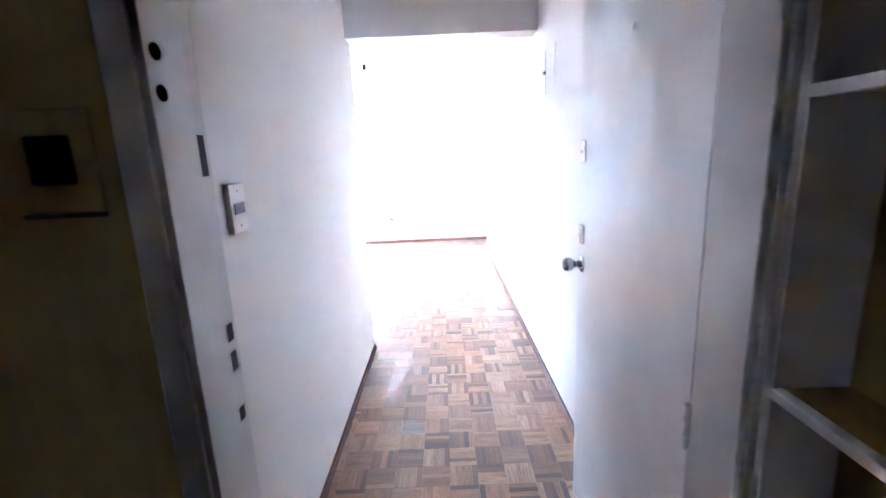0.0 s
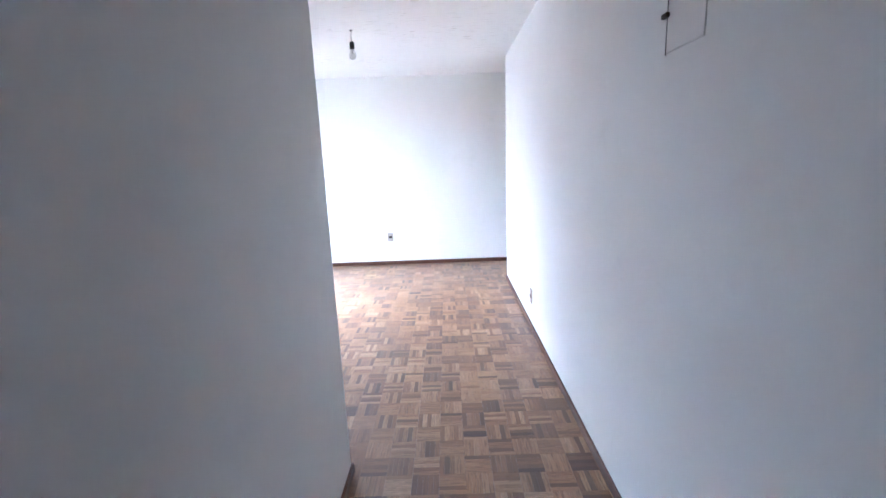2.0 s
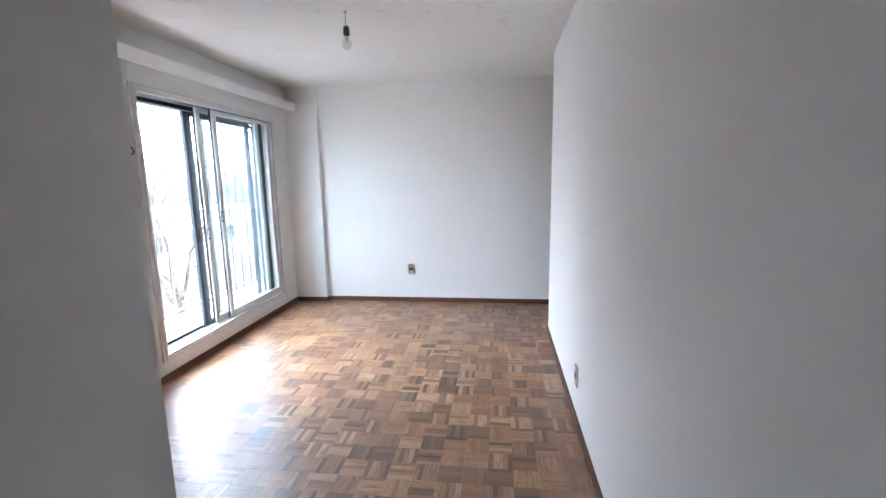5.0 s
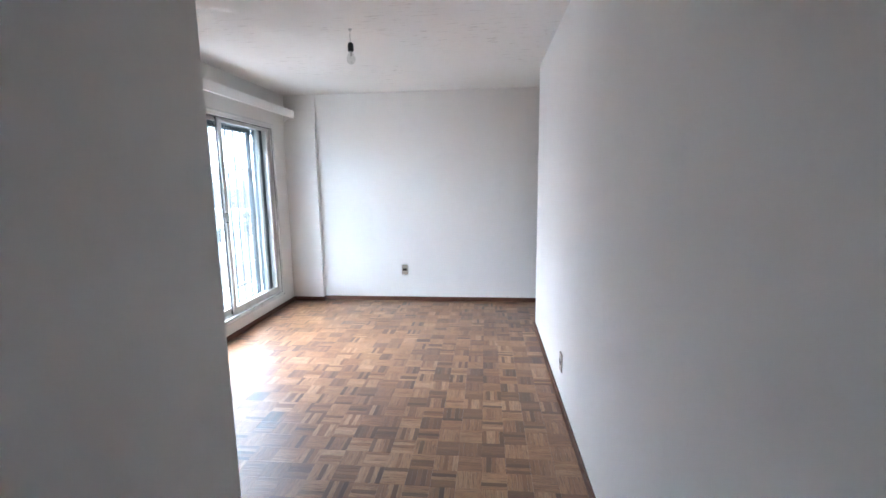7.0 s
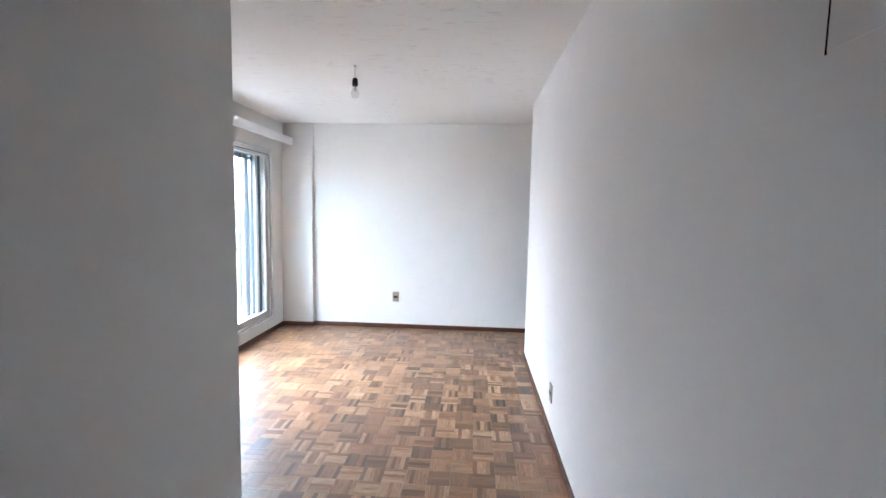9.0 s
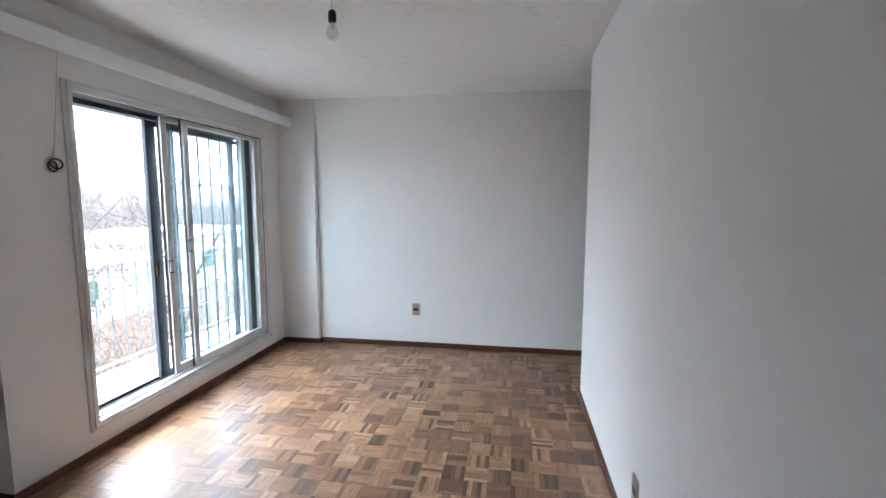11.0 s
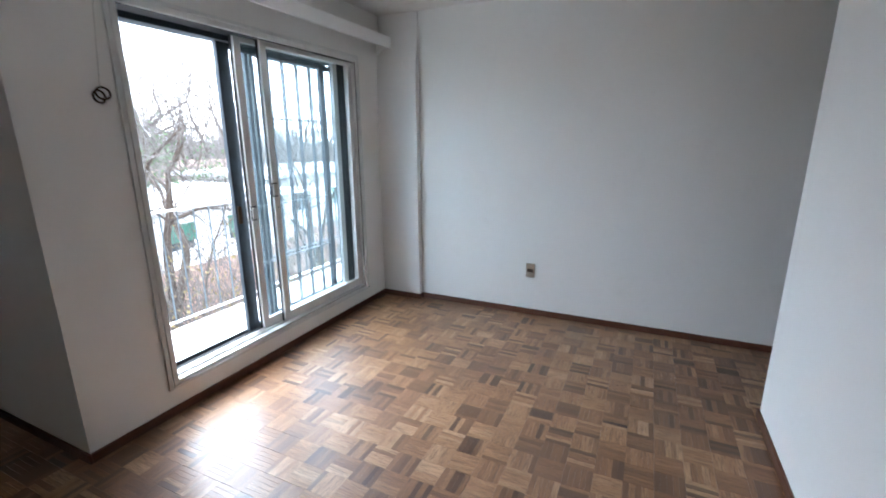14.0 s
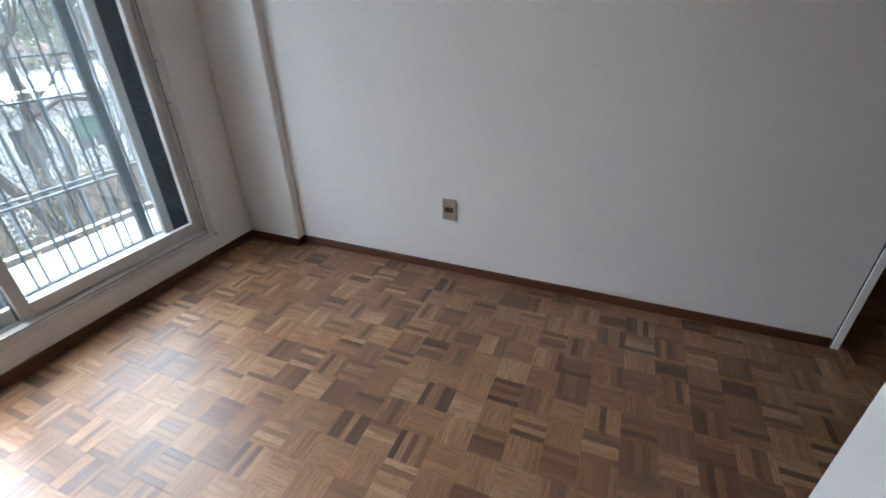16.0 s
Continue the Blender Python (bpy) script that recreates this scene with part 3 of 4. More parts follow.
# ---- balcony window ----
win = thing("window_1", "large aluminium sliding balcony window, slid open on one side", "window", kind="structure")
FW = 0.042
x0, x1 = XW - 0.10, XW + 0.014
# Dark strips put in for the shadow lines between sash and frame.
for sides in ((WY1 - FW - 0.0035, WY1 - FW - 0.0005, WZ0 + 0.03, WZ1 - FW), (WY0 + FW, WY1 - FW, WZ0 + FW * 0.8 - 0.006, WZ0 + FW * 0.8 - 0.003)):
    part("gap_shade_line", boxes((x1 - 0.003, x1 + 0.0008, *sides)), M_GASKETSHADE, win, "dark strip for the shadowed sash gap")
part("window_frame", boxes((x0, x1, WY0 - 0.012, WY0 + FW, WZ0 - 0.012, WZ1 + 0.012), (x0, x1, WY1 - FW, WY1 + 0.012, WZ0 - 0.012, WZ1 + 0.012),
                           (x0, x1, WY0 + FW, WY1 - FW, WZ1 - FW, WZ1 + 0.012), (x0, x1, WY0 + FW, WY1 - FW, WZ0 - 0.012, WZ0 + FW * 0.8), bevel=0.003), M_ALU, win)
part("inner_lip", boxes((x1, x1 + 0.008, WY0 + 0.01, WY0 + 0.02, WZ0, WZ1), (x1, x1 + 0.008, WY1 - 0.02, WY1 - 0.01, WZ0, WZ1), (x1, x1 + 0.008, WY0 + 0.02, WY1 - 0.02, WZ1 - 0.01, WZ1), (x1, x1 + 0.008, WY0 + 0.02, WY1 - 0.02, WZ0, WZ0 + 0.01)), M_ALU, win)
for x in (XW - 0.032, XW - 0.068):
    part("track_rail", boxes((x - 0.004, x + 0.004, WY0 + FW, WY1 - FW, WZ0 + FW * 0.8, WZ0 + FW * 0.8 + 0.012)), M_ALU, win)
# Dark plate puts shade on the head's underside, which catches slab light.
part("head_shade_plate", boxes((x0 + 0.002, x1 - 0.012, WY0 + FW, WY1 - FW, WZ1 - FW - 0.004, WZ1 - FW)), M_GASKETSHADE, win, "dark plate for the shade in the upper sash channel")
part("track_groove", boxes((XW - 0.096, XW - 0.078, WY0 + FW, WY1 - FW, WZ0 + FW * 0.8, WZ0 + FW * 0.8 + 0.006)), M_GASKETSHADE, win, "black rubber gasket in the track")


def sash(y0, y1, x, latch_z, latch_y, glass, label):
    z0, z1, s = WZ0 + 0.046, WZ1 - 0.030, 0.05
    sa = part("sliding_sash", boxes((x - 0.014, x + 0.014, y0, y0 + s, z0, z1), (x - 0.014, x + 0.014, y1 - s, y1, z0, z1),
                                    (x - 0.014, x + 0.014, y0 + s, y1 - s, z1 - s * 0.9, z1), (x - 0.014, x + 0.014, y0 + s, y1 - s, z0, z0 + s * 1.15), bevel=0.0025), M_ALU, win, "grey painted aluminium sash")
    part("pane", boxes((x - 0.003, x + 0.003, y0 + s - 0.004, y1 - s + 0.004, z0 + s, z1 - s * 0.85)), glass, sa, label).visible_shadow = False
    part("gasket", boxes((x - 0.016, x + 0.0, y0 - 0.004, y0, z0, z1)), M_GASKETSHADE, sa)
    part("latch", boxes((x + 0.014, x + 0.026, latch_y - 0.016, latch_y + 0.016, latch_z - 0.038, latch_z + 0.038), bevel=0.004), M_NICKEL, sa, "small worn metal latch")
    part("latch_plate", boxes((x + 0.0141, x + 0.0165, latch_y - 0.021, latch_y + 0.021, latch_z - 0.046, latch_z + 0.046)), M_GREYBTN, sa, "dark latch backing")
    for dz in (0.09, -0.09):
        part("screw", lathe([(0.004, 0), (0.004, 0.001), (0.002, 0.002)], Matrix.Translation((x + 0.014, y0 + 0.03, latch_z + dz * 1.3)) @ Matrix.Rotation(math.pi / 2, 4, "Y"), 8), M_BLACK, sa)


sash(4.235, 5.175, XW - 0.068, 0.99, 4.25, M_DUSTYGLASS, "dusty window glass")
sash(4.395, 5.315, XW - 0.032, 1.125, 4.405, M_GLASS, "clear window glass")
for z in (0.92, 1.12, 1.6, 0.5):
    part("frame_screw", lathe([(0.005, 0), (0.005, 0.001), (0.002, 0.002)], Matrix.Translation((x1, WY1 - 0.03, z)) @ Matrix.Rotation(math.pi / 2, 4, "Y"), 8), M_BLACK, win)

part("frame_screw", lathe([(0.006, 0), (0.006, 0.002), (0.003, 0.003)], Matrix.Translation((x1, WY1 + 0.008, WZ0 - 0.004)) @ Matrix.Rotation(math.pi / 2, 4, "Y"), 8), M_BLACK, win)

# steel security grille: a frame in the opening and two sliding leaves
gr = thing("security_grille", "dark blue painted steel security grille with two stacked sliding leaves", "grille")
gx0, gx1 = XW - 0.196, XW - 0.104
part("outer_frame", boxes((gx0, gx1, WY0 + 0.002, WY0 + 0.035, WZ0 + 0.002, WZ1 - 0.002), (gx0 + 0.04, gx1, 5.205, WY1 - 0.004, WZ0 + 0.002, WZ1 - 0.002),
                          (gx0, gx1, WY0 + 0.035, 5.205, WZ1 - 0.075, WZ1 - 0.002), bevel=0.002, seg=1), M_STEEL, gr)
part("bottom_channel", boxes((gx0, gx0 + 0.006, WY0 + 0.035, 5.205, WZ0 + 0.002, WZ0 + 0.026), (gx1 - 0.006, gx1, WY0 + 0.035, 5.205, WZ0 + 0.002, WZ0 + 0.04), (gx0 + 0.006, gx1 - 0.006, WY0 + 0.035, 5.205, WZ0 + 0.001, WZ0 + 0.005)), M_GASKETSHADE, gr, "dark steel floor channel of the grille")


def grille_leaf(y0, y1, x, bars, hz, label, wide=0.05):
    z0, z1 = WZ0 + 0.04, WZ1 - 0.08
    lf = part("leaf_frame", boxes((x - 0.016, x + 0.016, y0, y0 + wide, z0, z1), (x - 0.016, x + 0.016, y1 - 0.05, y1, z0, z1),
                                  (x - 0.014, x + 0.014, y0 + wide, y1 - 0.05, z0, z0 + 0.035), (x - 0.014, x + 0.014, y0 + wide, y1 - 0.05, z1 - 0.035, z1), bevel=0.003, seg=1), M_STEEL, gr, label)
    for y in bars:
        b = bmesh.new()
        rod(b, (x, y, z0 + 0.03), (x, y, z1 - 0.03), 0.006, 8)
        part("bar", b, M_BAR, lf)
    for z in hz:
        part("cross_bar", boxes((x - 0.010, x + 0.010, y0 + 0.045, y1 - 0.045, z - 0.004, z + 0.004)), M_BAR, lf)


grille_leaf(4.165, 5.095, XW - 0.128, [4.407 + 0.132 * i for i in range(5)], (1.58, 1.012, 0.622), "dark blue steel grille leaf", 0.085)
grille_leaf(4.40, 5.345, XW - 0.174, [4.603 + 0.1345 * i for i in range(5)], (1.58, 1.174, 0.635), "dark blue steel grille leaf", 0.068)
bm = boxes((XW - 0.112, XW - 0.098, 4.175, 4.2, 0.93, 1.04), bevel=0.003)
part("grille_handle", bm, M_BRONZE, gr, "metal pull handle")

# ---- balcony ----
balc = structure("balcony_floor", boxes((-3.165, XW - 0.2, YP + 0.12, 6.4, -0.14, 0.055), bevel=0.004), M_SLAB, "pale tiled balcony floor slab", "balcony")
rail = thing("balcony_railing", "thin white painted iron balcony railing", "railing")
part("top_rail", boxes((-3.225, -3.19, YP + 0.13, 6.38, 0.935, 0.947), bevel=0.002, seg=1), M_ALU, rail)
part("bottom_rail", boxes((-3.22, -3.195, YP + 0.13, 6.38, 0.082, 0.094), bevel=0.002, seg=1), M_ALU, rail)
y = YP + 0.17
i = 0
while y < 6.38:
    b = bmesh.new()
    rod(b, (-3.2075, y, -0.03 if i % 5 == 0 else 0.085), (-3.2075, y, 0.936), 0.006, 6)
    if i % 5 == 0:
        rod(b, (-3.2075, y, -0.03), (-3.15, y, -0.03), 0.007, 6)
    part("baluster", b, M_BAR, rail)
    y += 0.132
    i += 1

# ---- outside: ground, houses, trees ----
GZ = -6.6
bm = bmesh.new()
N = 40
grid = {}
for i in range(N + 1):
    for j in range(N + 1):
        s, q = (i / N * 2 - 1), (j / N * 2 - 1)
        x, y = s * abs(s) * 900 - 10, q * abs(q) * 900 + 8
        z = GZ + 0.25 * noise.noise((x * 0.2, y * 0.2, 1))
        grid[i, j] = bm.verts.new((x, y, z))
for i in range(N):
    for j in range(N):
        bm.faces.new((grid[i, j], grid[i + 1, j], grid[i + 1, j + 1], grid[i, j + 1]))
structure("ground", bm, M_GROUND, "garden ground covered in fallen leaves", "ground")
# the storeys below the flat
structure("building_below", boxes((-3.6, 2.0, -2.7, 3.2, GZ - 0.5, -0.17), (-2.42, 3.4, 3.2, 9.2, GZ - 0.5, -0.17)), M_RENDER, "rendered lower storeys of the apartment building", "building")


def house(name, label, x1, depth, y0, y1, z_split, z_top, windows, flat=True, base=M_BRICK):
    """A house whose front faces +x. windows: (y0, y1, z0, z1, shutter)."""
    ob = thing(name, label, "house")
    x0 = x1 - depth
    wall_bm = bmesh.new()
    ys = sorted({y0, y1, *[w[0] for w in windows], *[w[1] for w in windows]})
    for a, b in zip(ys, ys[1:]):
        holes = sorted((w[2], w[3]) for w in windows if w[0] <= a + 1e-6 and w[1] >= b - 1e-6)
        z = z_split
        for h0, h1 in holes:
            if h0 > z:
                add_box(wall_bm, x1 - 0.25, x1, a, b, z, h0)
            z = max(z, h1)
        add_box(wall_bm, x1 - 0.25, x1, a, b, z, z_top)
    add_box(wall_bm, x0, x0 + 0.25, y0, y1, z_split, z_top)
    add_box(wall_bm, x0 + 0.25, x1 - 0.25, y0, y0 + 0.25, z_split, z_top)
    add_box(wall_bm, x0 + 0.25, x1 - 0.25, y1 - 0.25, y1, z_split, z_top)
    part("wall", wall_bm, M_RENDER, ob, "pale rendered wall")
    if z_split > GZ:
        part("base", boxes((x0 + 0.02, x1 + 0.03, y0 + 0.02, y1 - 0.02, GZ - 0.4, z_split), bevel=0.02), base, ob, "exposed brick lower storey")
    part("floor_slab", boxes((x0 + 0.25, x1 - 0.25, y0 + 0.25, y1 - 0.25, z_split, z_split + 0.1)), M_DARKGLASS, ob)
    if flat:
        part("roof", boxes((x0 - 0.5, x1 + 0.55, y0 - 0.5, y1 + 0.5, z_top, z_top + 0.22), bevel=0.03), M_ROOF, ob, "pale flat roof with an overhang")
    else:
        rb = bmesh.new()
        xm = (x0 + x1) / 2
        a = [rb.verts.new(p) for p in ((x0 - 0.5, y0 - 0.4, z_top), (x1 + 0.5, y0 - 0.4, z_top), (xm, y0 - 0.4, z_top + depth * 0.26))]
        b = [rb.verts.new(p) for p in ((x0 - 0.5, y1 + 0.4, z_top), (x1 + 0.5, y1 + 0.4, z_top), (xm, y1 + 0.4, z_top + depth * 0.26))]
        rb.faces.new(a)
        rb.faces.new(b[::-1])
        for i in range(3):
            rb.faces.new((a[i], a[(i + 1) % 3], b[(i + 1) % 3], b[i]))
        part("roof", rb, M_TILEROOF, ob, "reddish clay tile roof")
    for wy0, wy1, wz0, wz1, shut in windows:
        wd = part("window", boxes((x1 - 0.14, x1 - 0.08, wy0, wy0 + 0.06, wz0, wz1), (x1 - 0.14, x1 - 0.08, wy1 - 0.06, wy1, wz0, wz1), (x1 - 0.14, x1 - 0.08, wy0 + 0.06, wy1 - 0.06, wz1 - 0.06, wz1), (x1 - 0.14, x1 - 0.08, wy0 + 0.06, wy1 - 0.06, wz0, wz0 + 0.06), (x1 - 0.14, x1 - 0.08, (wy0 + wy1) / 2 - 0.02, (wy0 + wy1) / 2 + 0.02, wz0 + 0.06, wz1 - 0.06)), M_ALU, ob)
        part("pane", boxes((x1 - 0.12, x1 - 0.11, wy0 + 0.05, wy1 - 0.05, wz0 + 0.05, wz1 - 0.05)), M_DARKGLASS, wd)
        part("sill", boxes((x1 - 0.2, x1 + 0.08, wy0 - 0.06, wy1 + 0.06, wz0 - 0.07, wz0)), M_RENDER, wd)
        if shut:
            sb = bmesh.new()
            n = 14
            zt = wz0 + (wz1 - wz0) * shut
            for i in range(n):
                z = zt + (wz1 - zt) * i / n
                add_box(sb, x1 - 0.07, x1 - 0.03, wy0 + 0.03, wy1 - 0.03, z + 0.006, z + (wz1 - zt) / n)
            part("shutter", sb, M_SHUTTER, wd, "green slatted roller shutter")
    return ob


house("garden_house", "two-storey white rendered house with brick base below the balcony", -14.0, 7.0, 8.1, 16.5, -2.75, -0.75,
      [(8.72, 9.42, -2.05, -1.12, 0), (9.66, 10.5, -2.2, -1.22, 0.0), (11.1, 12.1, -2.2, -1.25, 0.35), (13.4, 14.3, -2.2, -1.25, 0.3)])
for o in bpy.data.objects:
    if o.name == "garden_house":
        lat = boxes((-13.97, -13.93, 8.75, 9.3, -3.92, -3.86), (-13.97, -13.93, 8.75, 9.3, -3.2, -3.14), *[(-13.97, -13.93, 8.75 + i * 0.1275, 8.79 + i * 0.1275, -3.86, -3.2) for i in range(5)], *[(-13.968, -13.94, 8.75, 9.3, -3.86 + i * 0.165, -3.835 + i * 0.165) for i in range(1, 4)])
        part("lattice", lat, M_WHITE, o, "white lattice over a cellar window")
house("low_house", "low pale house with a flat roof behind the garden", -13.0, 6.0, 0.5, 7.55, -4.2, -1.7, [(2.0, 3.0, -3.4, -2.4, 0.3), (5.2, 6.2, -3.4, -2.4, 0)])
house("tiled_house", "distant house with a reddish tiled roof among bare trees", -27.0, 8.0, 15.0, 27.0, -4.4, -2.0, [(17.0, 18.2, -3.6, -2.5, 0), (20.0, 21.2, -3.6, -2.5, 0), (23.5, 24.7, -3.6, -2.5, 0)], flat=False)
house("tiled_house", "distant house with a reddish tiled roof among bare trees", -32.0, 9.0, 0.0, 11.0, -4.6, -2.2, [(2.0, 3.3, -3.8, -2.7, 0), (6.0, 7.3, -3.8, -2.7, 0)], flat=False)
house("grey_house", "pale flat-roofed house beside the garden", -16.5, 7.0, 18.5, 29.0, -3.2, -0.4, [(19.5, 20.6, -2.2, -1.2, 0), (22.5, 23.6, -2.2, -1.2, 0.2), (25.6, 26.7, -2.2, -1.2, 0)])


class Tubes:
    """Collects tapered tubes into vertex and face lists."""

    def __init__(self):
        self.v, self.f = [], []

    def tube(self, pts, radii, n):
        base = len(self.v)
        for i, p in enumerate(pts):
            d = (pts[min(i + 1, len(pts) - 1)] - pts[max(i - 1, 0)]).normalized()
            a = d.orthogonal().normalized()
            b = d.cross(a)
            for j in range(n):
                t = 2 * math.pi * j / n
                self.v.append(p + (a * math.cos(t) + b * math.sin(t)) * radii[i])
        for i in range(len(pts) - 1):
            for j in range(n):
                k = (j + 1) % n
                self.f.append((base + i * n + j, base + i * n + k, base + (i + 1) * n + k, base + (i + 1) * n + j))

    def leaf(self, p, d, size, rng):
        a = d.orthogonal().normalized()
        a.rotate(Matrix.Rotation(rng.uniform(0, 6.28), 3, d))
        base = len(self.v)
        self.v += [p, p + d * size * 0.5 + a * size * 0.28, p + d * size, p + d * size * 0.5 - a * size * 0.28]
        self.f.append((base, base + 1, base + 2, base + 3))

    def ob(self, name, material, parent, label=""):
        me = bpy.data.meshes.new(name)
        me.from_pydata([tuple(q) for q in self.v], [], self.f)
        me.materials.append(material)
        ob = new(name, me)
        ob.parent = parent
        return tagged(ob, label)


def bare_tree(label, at, height, seed, lean=(0, 0), levels=5, spread=0.75, leaves=None, twig_r=0.004, trunk=0.019, stems=()):
    rng = random.Random(seed)
    ob = tagged(new("tree"), label, "tree", "far garden trees" if "far garden" in label else "garden trees")
    wood_t, twig_t, leaf_t = Tubes(), Tubes(), Tubes()

    def grow(p, d, length, r, level):
        segs = 5 if level < 2 else 4
        pts, rad = [p.copy()], [r]
        q = p.copy()
        for i in range(segs):
            wob = Vector((rng.gauss(0, 1), rng.gauss(0, 1), rng.gauss(0.15, 0.8))) * (0.16 if level else 0.09)
            d = (d + wob).normalized()
            if q.x > -5.2:
                d = Vector((-abs(d.x) - 0.3, d.y, d.z)).normalized()
            q = q + d * length / segs
            q.x = min(q.x, -4.0)
            pts.append(q.copy())
            rad.append(max(twig_r * 0.6, r * (1 - 0.45 * (i + 1) / segs)))
        (wood_t if level < 3 else twig_t).tube(pts, rad, 7 if level == 0 else 5 if level < 3 else 3)
        if level >= levels:
            if leaves:
                for k in range(leaves[1]):
                    t = rng.choice(pts[1:])
                    leaf_t.leaf(t, Vector((rng.gauss(0, 1), rng.gauss(0, 1), rng.gauss(0, 0.7))).normalized(), leaves[2] * rng.uniform(0.6, 1.3), rng)
            return
        kids = 4 if level == 0 else rng.choice((3, 4, 4)) if level < 3 else rng.choice((3, 3, 4))
        for k in range(kids):
            i = segs if k == 0 else rng.randint(max(1, segs // 2 - (level > 1)), segs)
            side = Vector((rng.gauss(0, 1), rng.gauss(0, 1), rng.gauss(0.1, 0.5))).normalized()
            nd = (d * (1.0 if k == 0 else 0.7) + side * (0.35 if k == 0 else spread)).normalized()
            grow(pts[i], nd, length * rng.uniform(0.55, 0.85), rad[i] * (0.8 if k == 0 else rng.uniform(0.45, 0.68)), level + 1)

    if stems:
        # low fork: a short bole that parts into several leaning stems
        fork = Vector((at[0], at[1], at[2] + height * 0.42))
        wood_t.tube([Vector(at), (Vector(at) + fork) / 2 + Vector((0.05, 0.04, 0)), fork], [height * trunk * 1.5, height * trunk * 1.2, height * trunk * 1.1], 8)
        for lx, ly, reach in stems:
            way = Vector((lx, ly, 1)).normalized()
            knee = fork + way * reach * 0.5
            wood_t.tube([fork, fork + way * reach * 0.28, knee], [height * trunk * 0.95, height * trunk * 0.85, height * trunk * 0.8], 7)
            grow(knee, Vector((lx * 0.3, ly * 0.15, 1)).normalized(), reach * 0.62, height * trunk * 0.8, 1)
    else:
        grow(Vector(at), Vector((lean[0], lean[1], 1)).normalized(), height * 0.36, height * trunk, 0)
    wood_t.ob("trunk", M_BARK, ob, "dark branching trunk")
    twig_t.ob("crown", M_TWIG, ob, "bare thin twigs")
    if leaves:
        leaf_t.ob("foliage", leaves[0], ob)
    return ob


bare_tree("bare winter tree with dark trunk in front of the balcony", (-8.5, 7.5, GZ - 0.2), (-1.9 - GZ) / 0.42, 4, levels=6, trunk=0.009, twig_r=0.0045, stems=((0.05, 0.0, 2.7), (0.0, -0.42, 2.9), (-0.2, 0.5, 2.6)))
bare_tree("bare winter tree with thin pale twigs beside the house", (-9.8, 9.3, GZ - 0.2), 11.2, 11, (0.05, -0.05), levels=6, trunk=0.0070, twig_r=0.006)
bare_tree("bare winter tree with a leaning trunk in the garden", (-8.6, 5.2, GZ - 0.2), 9.6, 23, (0.02, 0.08), levels=6, trunk=0.0070, twig_r=0.006)
bare_tree("bare winter tree behind the balcony grille", (-8.8, 12.2, GZ - 0.2), 10.6, 31, (0.0, -0.04), levels=6, trunk=0.0070, twig_r=0.006)
bare_tree("bare winter tree far in the garden", (-12.5, 17.0, GZ - 0.2), 11.5, 37, levels=6)
bare_tree("green leafy tree behind the pale house", (-22.2, 13.8, GZ - 0.2), 9.6, 43, leaves=(M_LEAF, 6, 0.17))
for k, (tx, ty, th) in enumerate(((-22.5, 11.0, 17.0), (-23.5, 19.0, 17.5), (-22.0, 5.0, 16.5), (-25.5, 15.0, 18.0), (-23.0, 26.0, 17.0), (-38.0, 12.0, 21.0), (-37.0, 30.0, 20.0), (-36.0, 21.0, 21.0), (-24.0, 23.0, 17.0), (-38.0, 26.0, 20.0))):
    bare_tree("bare tree in a far garden", (tx, ty, GZ - 0.2), th, 47 + 6 * k, twig_r=0.010, levels=6)


def shrub(at, r, h, seed, dry):
    rng = random.Random(seed)
    ob = tagged(new("shrub"), "tangled twiggy garden shrub with dry leaves" if dry else "dense green garden shrub", "shrub", "garden shrubs")
    tw, lf = Tubes(), Tubes()
    for i in range(190):
        a, s = rng.uniform(0, 6.283), rng.uniform(0.1, 1)
        p = Vector((at[0] + r * 0.3 * math.cos(a) * s, at[1] + r * 0.3 * math.sin(a) * s, at[2]))
        d = Vector((math.cos(a) * s * 0.8, math.sin(a) * s * 0.8, 1)).normalized()
        pts, q = [p.copy()], p.copy()
        for j in range(5):
            d = (d + Vector((rng.gauss(0, 0.28), rng.gauss(0, 0.28), rng.gauss(-0.05, 0.22)))).normalized()
            q = q + d * h / 5 * rng.uniform(0.7, 1.15)
            pts.append(q.copy())
            for _ in range(3):
                lf.leaf(q + Vector((rng.gauss(0, 0.09), rng.gauss(0, 0.09), rng.gauss(0, 0.09))), Vector((rng.gauss(0, 1), rng.gauss(0, 1), rng.gauss(0, 1))).normalized(), rng.uniform(0.04, 0.085), rng)
        tw.tube(pts, [0.012, 0.01, 0.008, 0.006, 0.005, 0.004], 3)
    tw.ob("stem_clump", M_TWIG, ob)
    lf.ob("foliage", M_DRYLEAF if dry else M_LEAF, ob)


for i, (x, y, r, h) in enumerate(((-6.2, 5.0, 1.6, 7.0), (-6.9, 6.9, 1.8, 7.3), (-6.6, 8.5, 1.7, 7.4), (-9.0, 6.4, 1.8, 3.6), (-7.2, 10.0, 1.7, 7.2), (-10.5, 7.6, 1.6, 3.0), (-6.4, 3.8, 1.6, 6.8), (-7.0, 11.8, 1.8, 7.2), (-7.8, 8.0, 1.8, 6.4), (-6.3, 7.7, 1.5, 6.9), (-6.0, 6.0, 1.5, 6.9))):
    shrub((x, y, GZ - 0.1), r, h, 100 + i, i % 4 != 3)

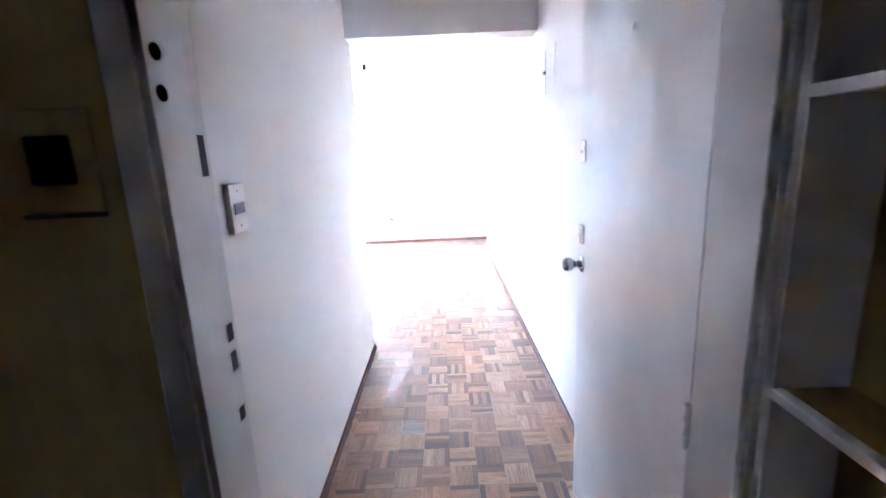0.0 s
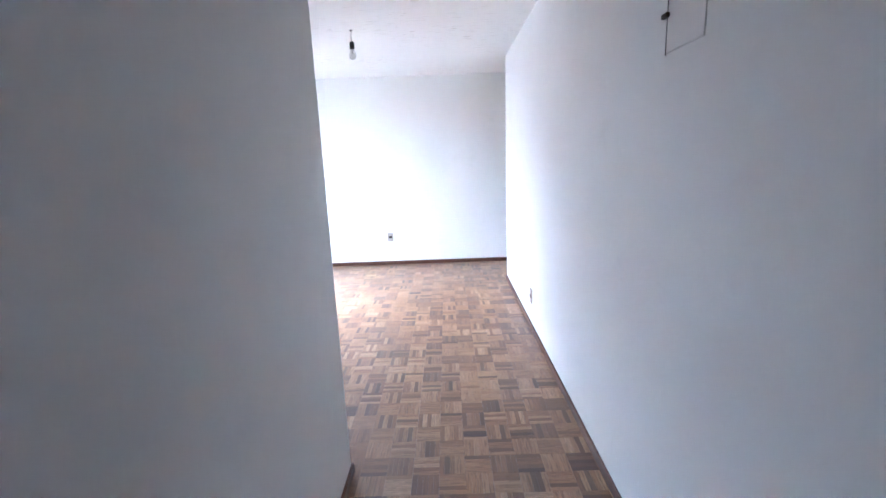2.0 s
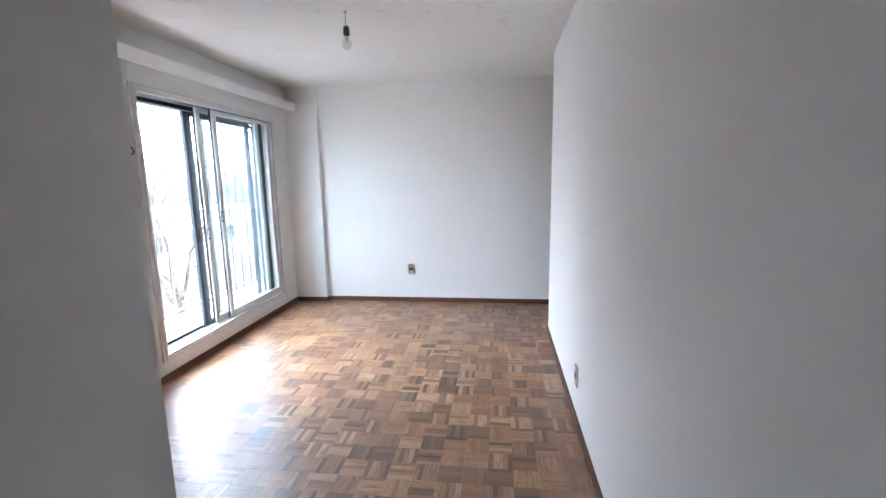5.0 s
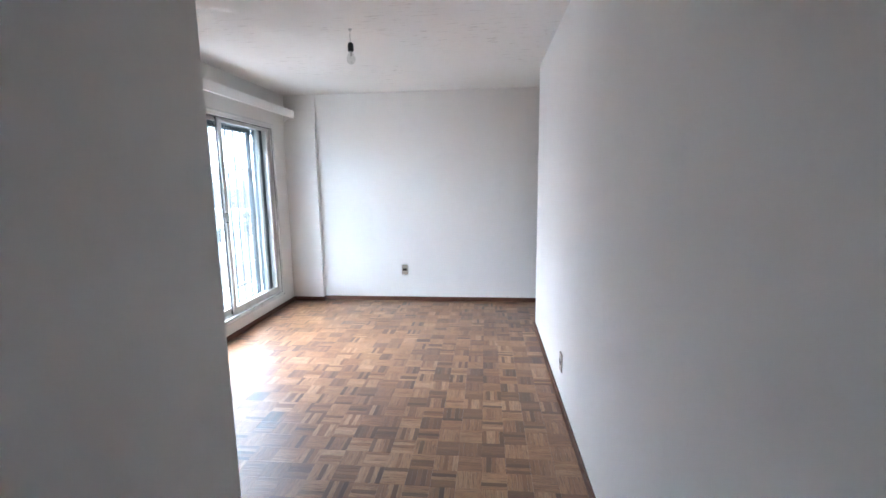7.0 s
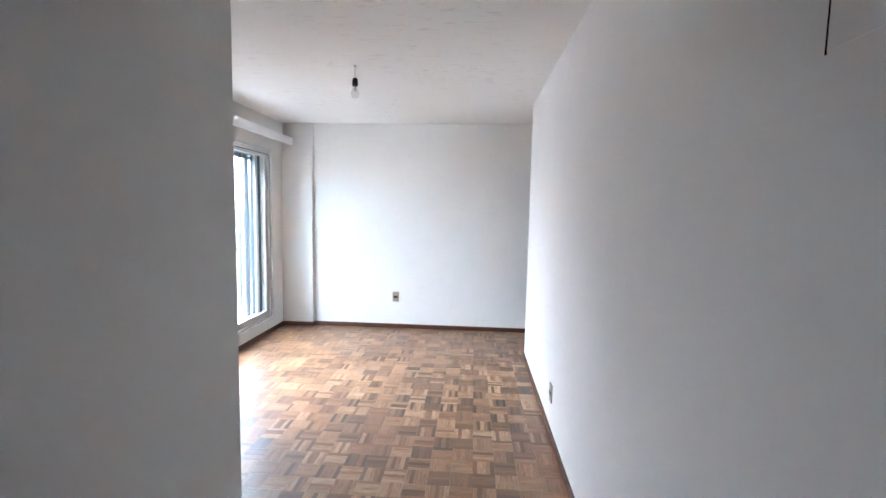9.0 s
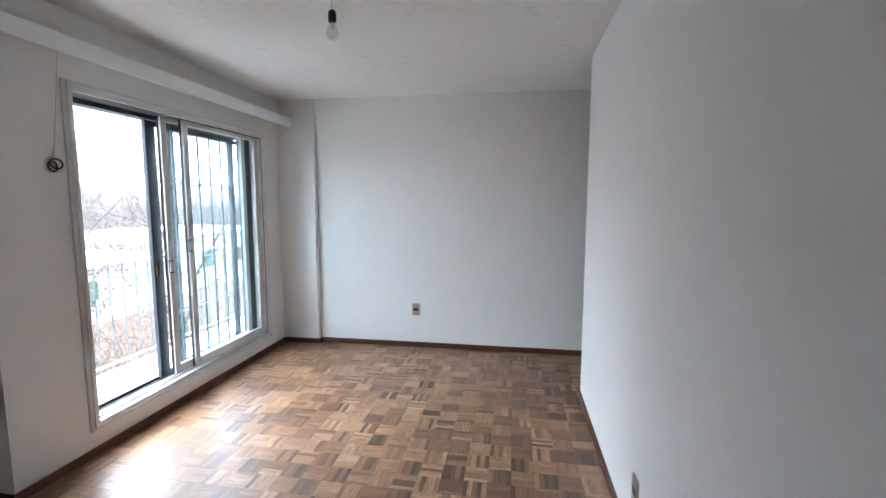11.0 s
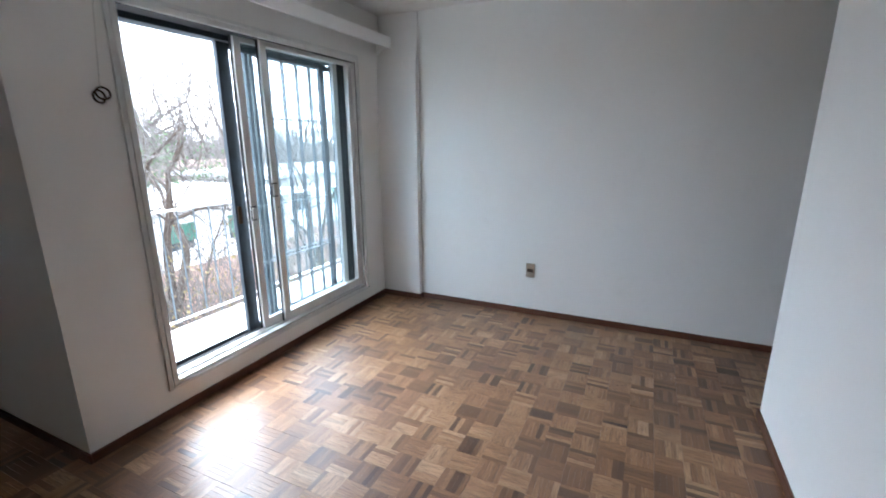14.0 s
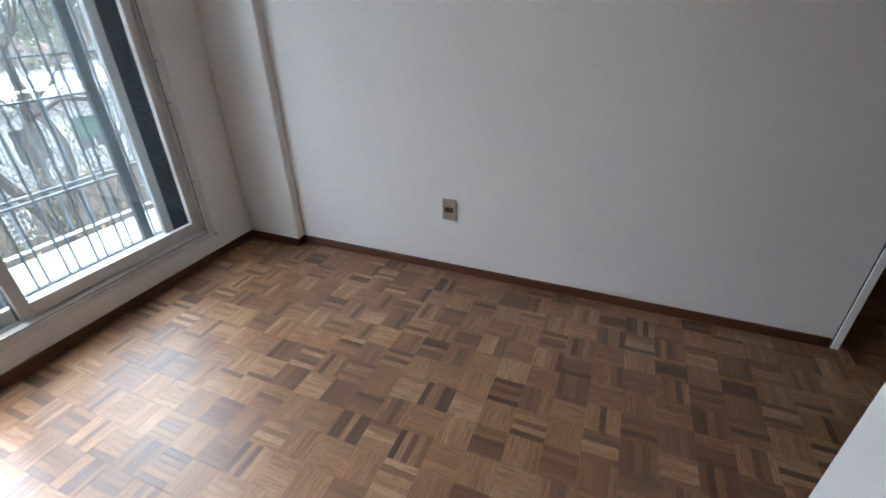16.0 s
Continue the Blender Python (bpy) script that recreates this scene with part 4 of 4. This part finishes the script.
# far woods: a belt of many thin bare stems and boughs
rng = random.Random(5)
belt = Tubes()
for i in range(900):
    d = rng.uniform(45, 130)
    a = rng.uniform(-0.5, 1.25)
    p = Vector((-d * math.cos(a), 6 + d * math.sin(a), GZ - 0.3))
    h = rng.uniform(6, 11)
    belt.tube([p, p + Vector((rng.gauss(0, 0.3), rng.gauss(0, 0.3), h * 0.5)), p + Vector((rng.gauss(0, 0.5), rng.gauss(0, 0.5), h))], [0.18, 0.12, 0.03], 4)
    for k in range(16):
        b = p + Vector((0, 0, h * rng.uniform(0.3, 0.9)))
        e = b + Vector((rng.gauss(0, 1.5), rng.gauss(0, 1.5), rng.uniform(0.3, 2.2)))
        belt.tube([b, (b + e) / 2 + Vector((0, 0, 0.2)), e], [0.07, 0.05, 0.02], 3)
w = belt.ob("far_woods", M_FARTREE, None)
tagged(w, "belt of far bare trees beyond the gardens", "trees", kind="stuff")

# ---- parquet floor, last ----
floor = structure("floor", boxes((-3.63, 1.97, DY1, YP + 0.1, -0.16, -0.006), (-2.4, 3.32, YP + 0.1, 9.12, -0.16, -0.006)), M_SUB, "worn mosaic parquet floor of small brown wooden squares", "floor")


def tile_faces(turn, x, y, tilt):
    """Five fingers side by side with tiny bevelled tops; tilt: small height steps at two sides."""
    vs, fs = [], []
    g, e = 0.00016, 0.0005
    w = TILE / FINGERS
    for i in range(FINGERS):
        a0, a1, b0, b1 = i * w + g, (i + 1) * w - g, g * 2.5, TILE - g * 2.5
        k = len(vs)
        for ins, z in ((0, -0.0058), (0, -0.0003), (e, 0.0)):
            for a, b in ((a0 + ins, b0 + ins), (a1 - ins, b0 + ins), (a1 - ins, b1 - ins), (a0 + ins, b1 - ins)):
                p = (a, b) if turn else (b, a)
                zz = z + tilt[0] * (p[0] - TILE / 2) + tilt[1] * (p[1] - TILE / 2)
                vs.append((x + p[0], y + p[1], zz if z > -0.005 else z))
        for lay in (0, 4):
            for j in range(4):
                q = (j + 1) % 4
                fs.append((k + lay + j, k + lay + q, k + lay + 4 + q, k + lay + 4 + j))
        fs.append((k + 8, k + 9, k + 10, k + 11))
    if not turn:
        fs = [f[::-1] for f in fs]
    return vs, fs


def floor_here(x, y):
    """Whether the centre of a square lies in a floored part of the flat."""
    if y < YN:
        return XL - 0.05 < x < XR + 0.05 and y > DY1 - 0.06
    if y < YP:
        return XREC - (YP - y) * 0.274 - 0.05 < x < XR + 0.05
    if y < YE:
        return XW - 0.05 < x < XR + 0.05
    if y < YB + 0.05:
        return XW - 0.05 < x < 3.25
    return 0.93 < x < 3.25 and y < 9.05


tile_mesh = {}
rng = random.Random(8)
for turn in (0, 1):
    for var in range(4):
        vs, fs = tile_faces(turn, 0, 0, (rng.uniform(-1, 1) * 0.0075, rng.uniform(-1, 1) * 0.0075))
        me = bpy.data.meshes.new("parquet_block")
        me.from_pydata(vs, [], fs)
        me.materials.append(M_PARQUET)
        tile_mesh[turn, var] = me
rest_v, rest_f = [], []
count = 0
for iu in range(-30, 28):
    for iv in range(-20, 63):
        x, y = TX0 + iu * TILE, TY0 + iv * TILE
        cx, cy = x + TILE / 2, y + TILE / 2
        if not floor_here(cx, cy):
            continue
        turn = (iu + iv) % 2
        if -1.35 < cx < 0.62 and 2.75 < cy < 5.0:
            ob = new("parquet_block", tile_mesh[turn, rng.randrange(4)])
            ob.location = (x, y, 0)
            ob.parent = floor
            count += 1
        else:
            vs, fs = tile_faces(turn, x, y, (rng.uniform(-1, 1) * 0.0075, rng.uniform(-1, 1) * 0.0075))
            k = len(rest_v)
            rest_v += vs
            rest_f += [tuple(i + k for i in f) for f in fs]
me = bpy.data.meshes.new("parquet")
me.from_pydata(rest_v, [], rest_f)
me.materials.append(M_PARQUET)
rest = new("parquet", me)
rest.parent = floor
tagged(rest, "small brown parquet squares", kind="stuff")
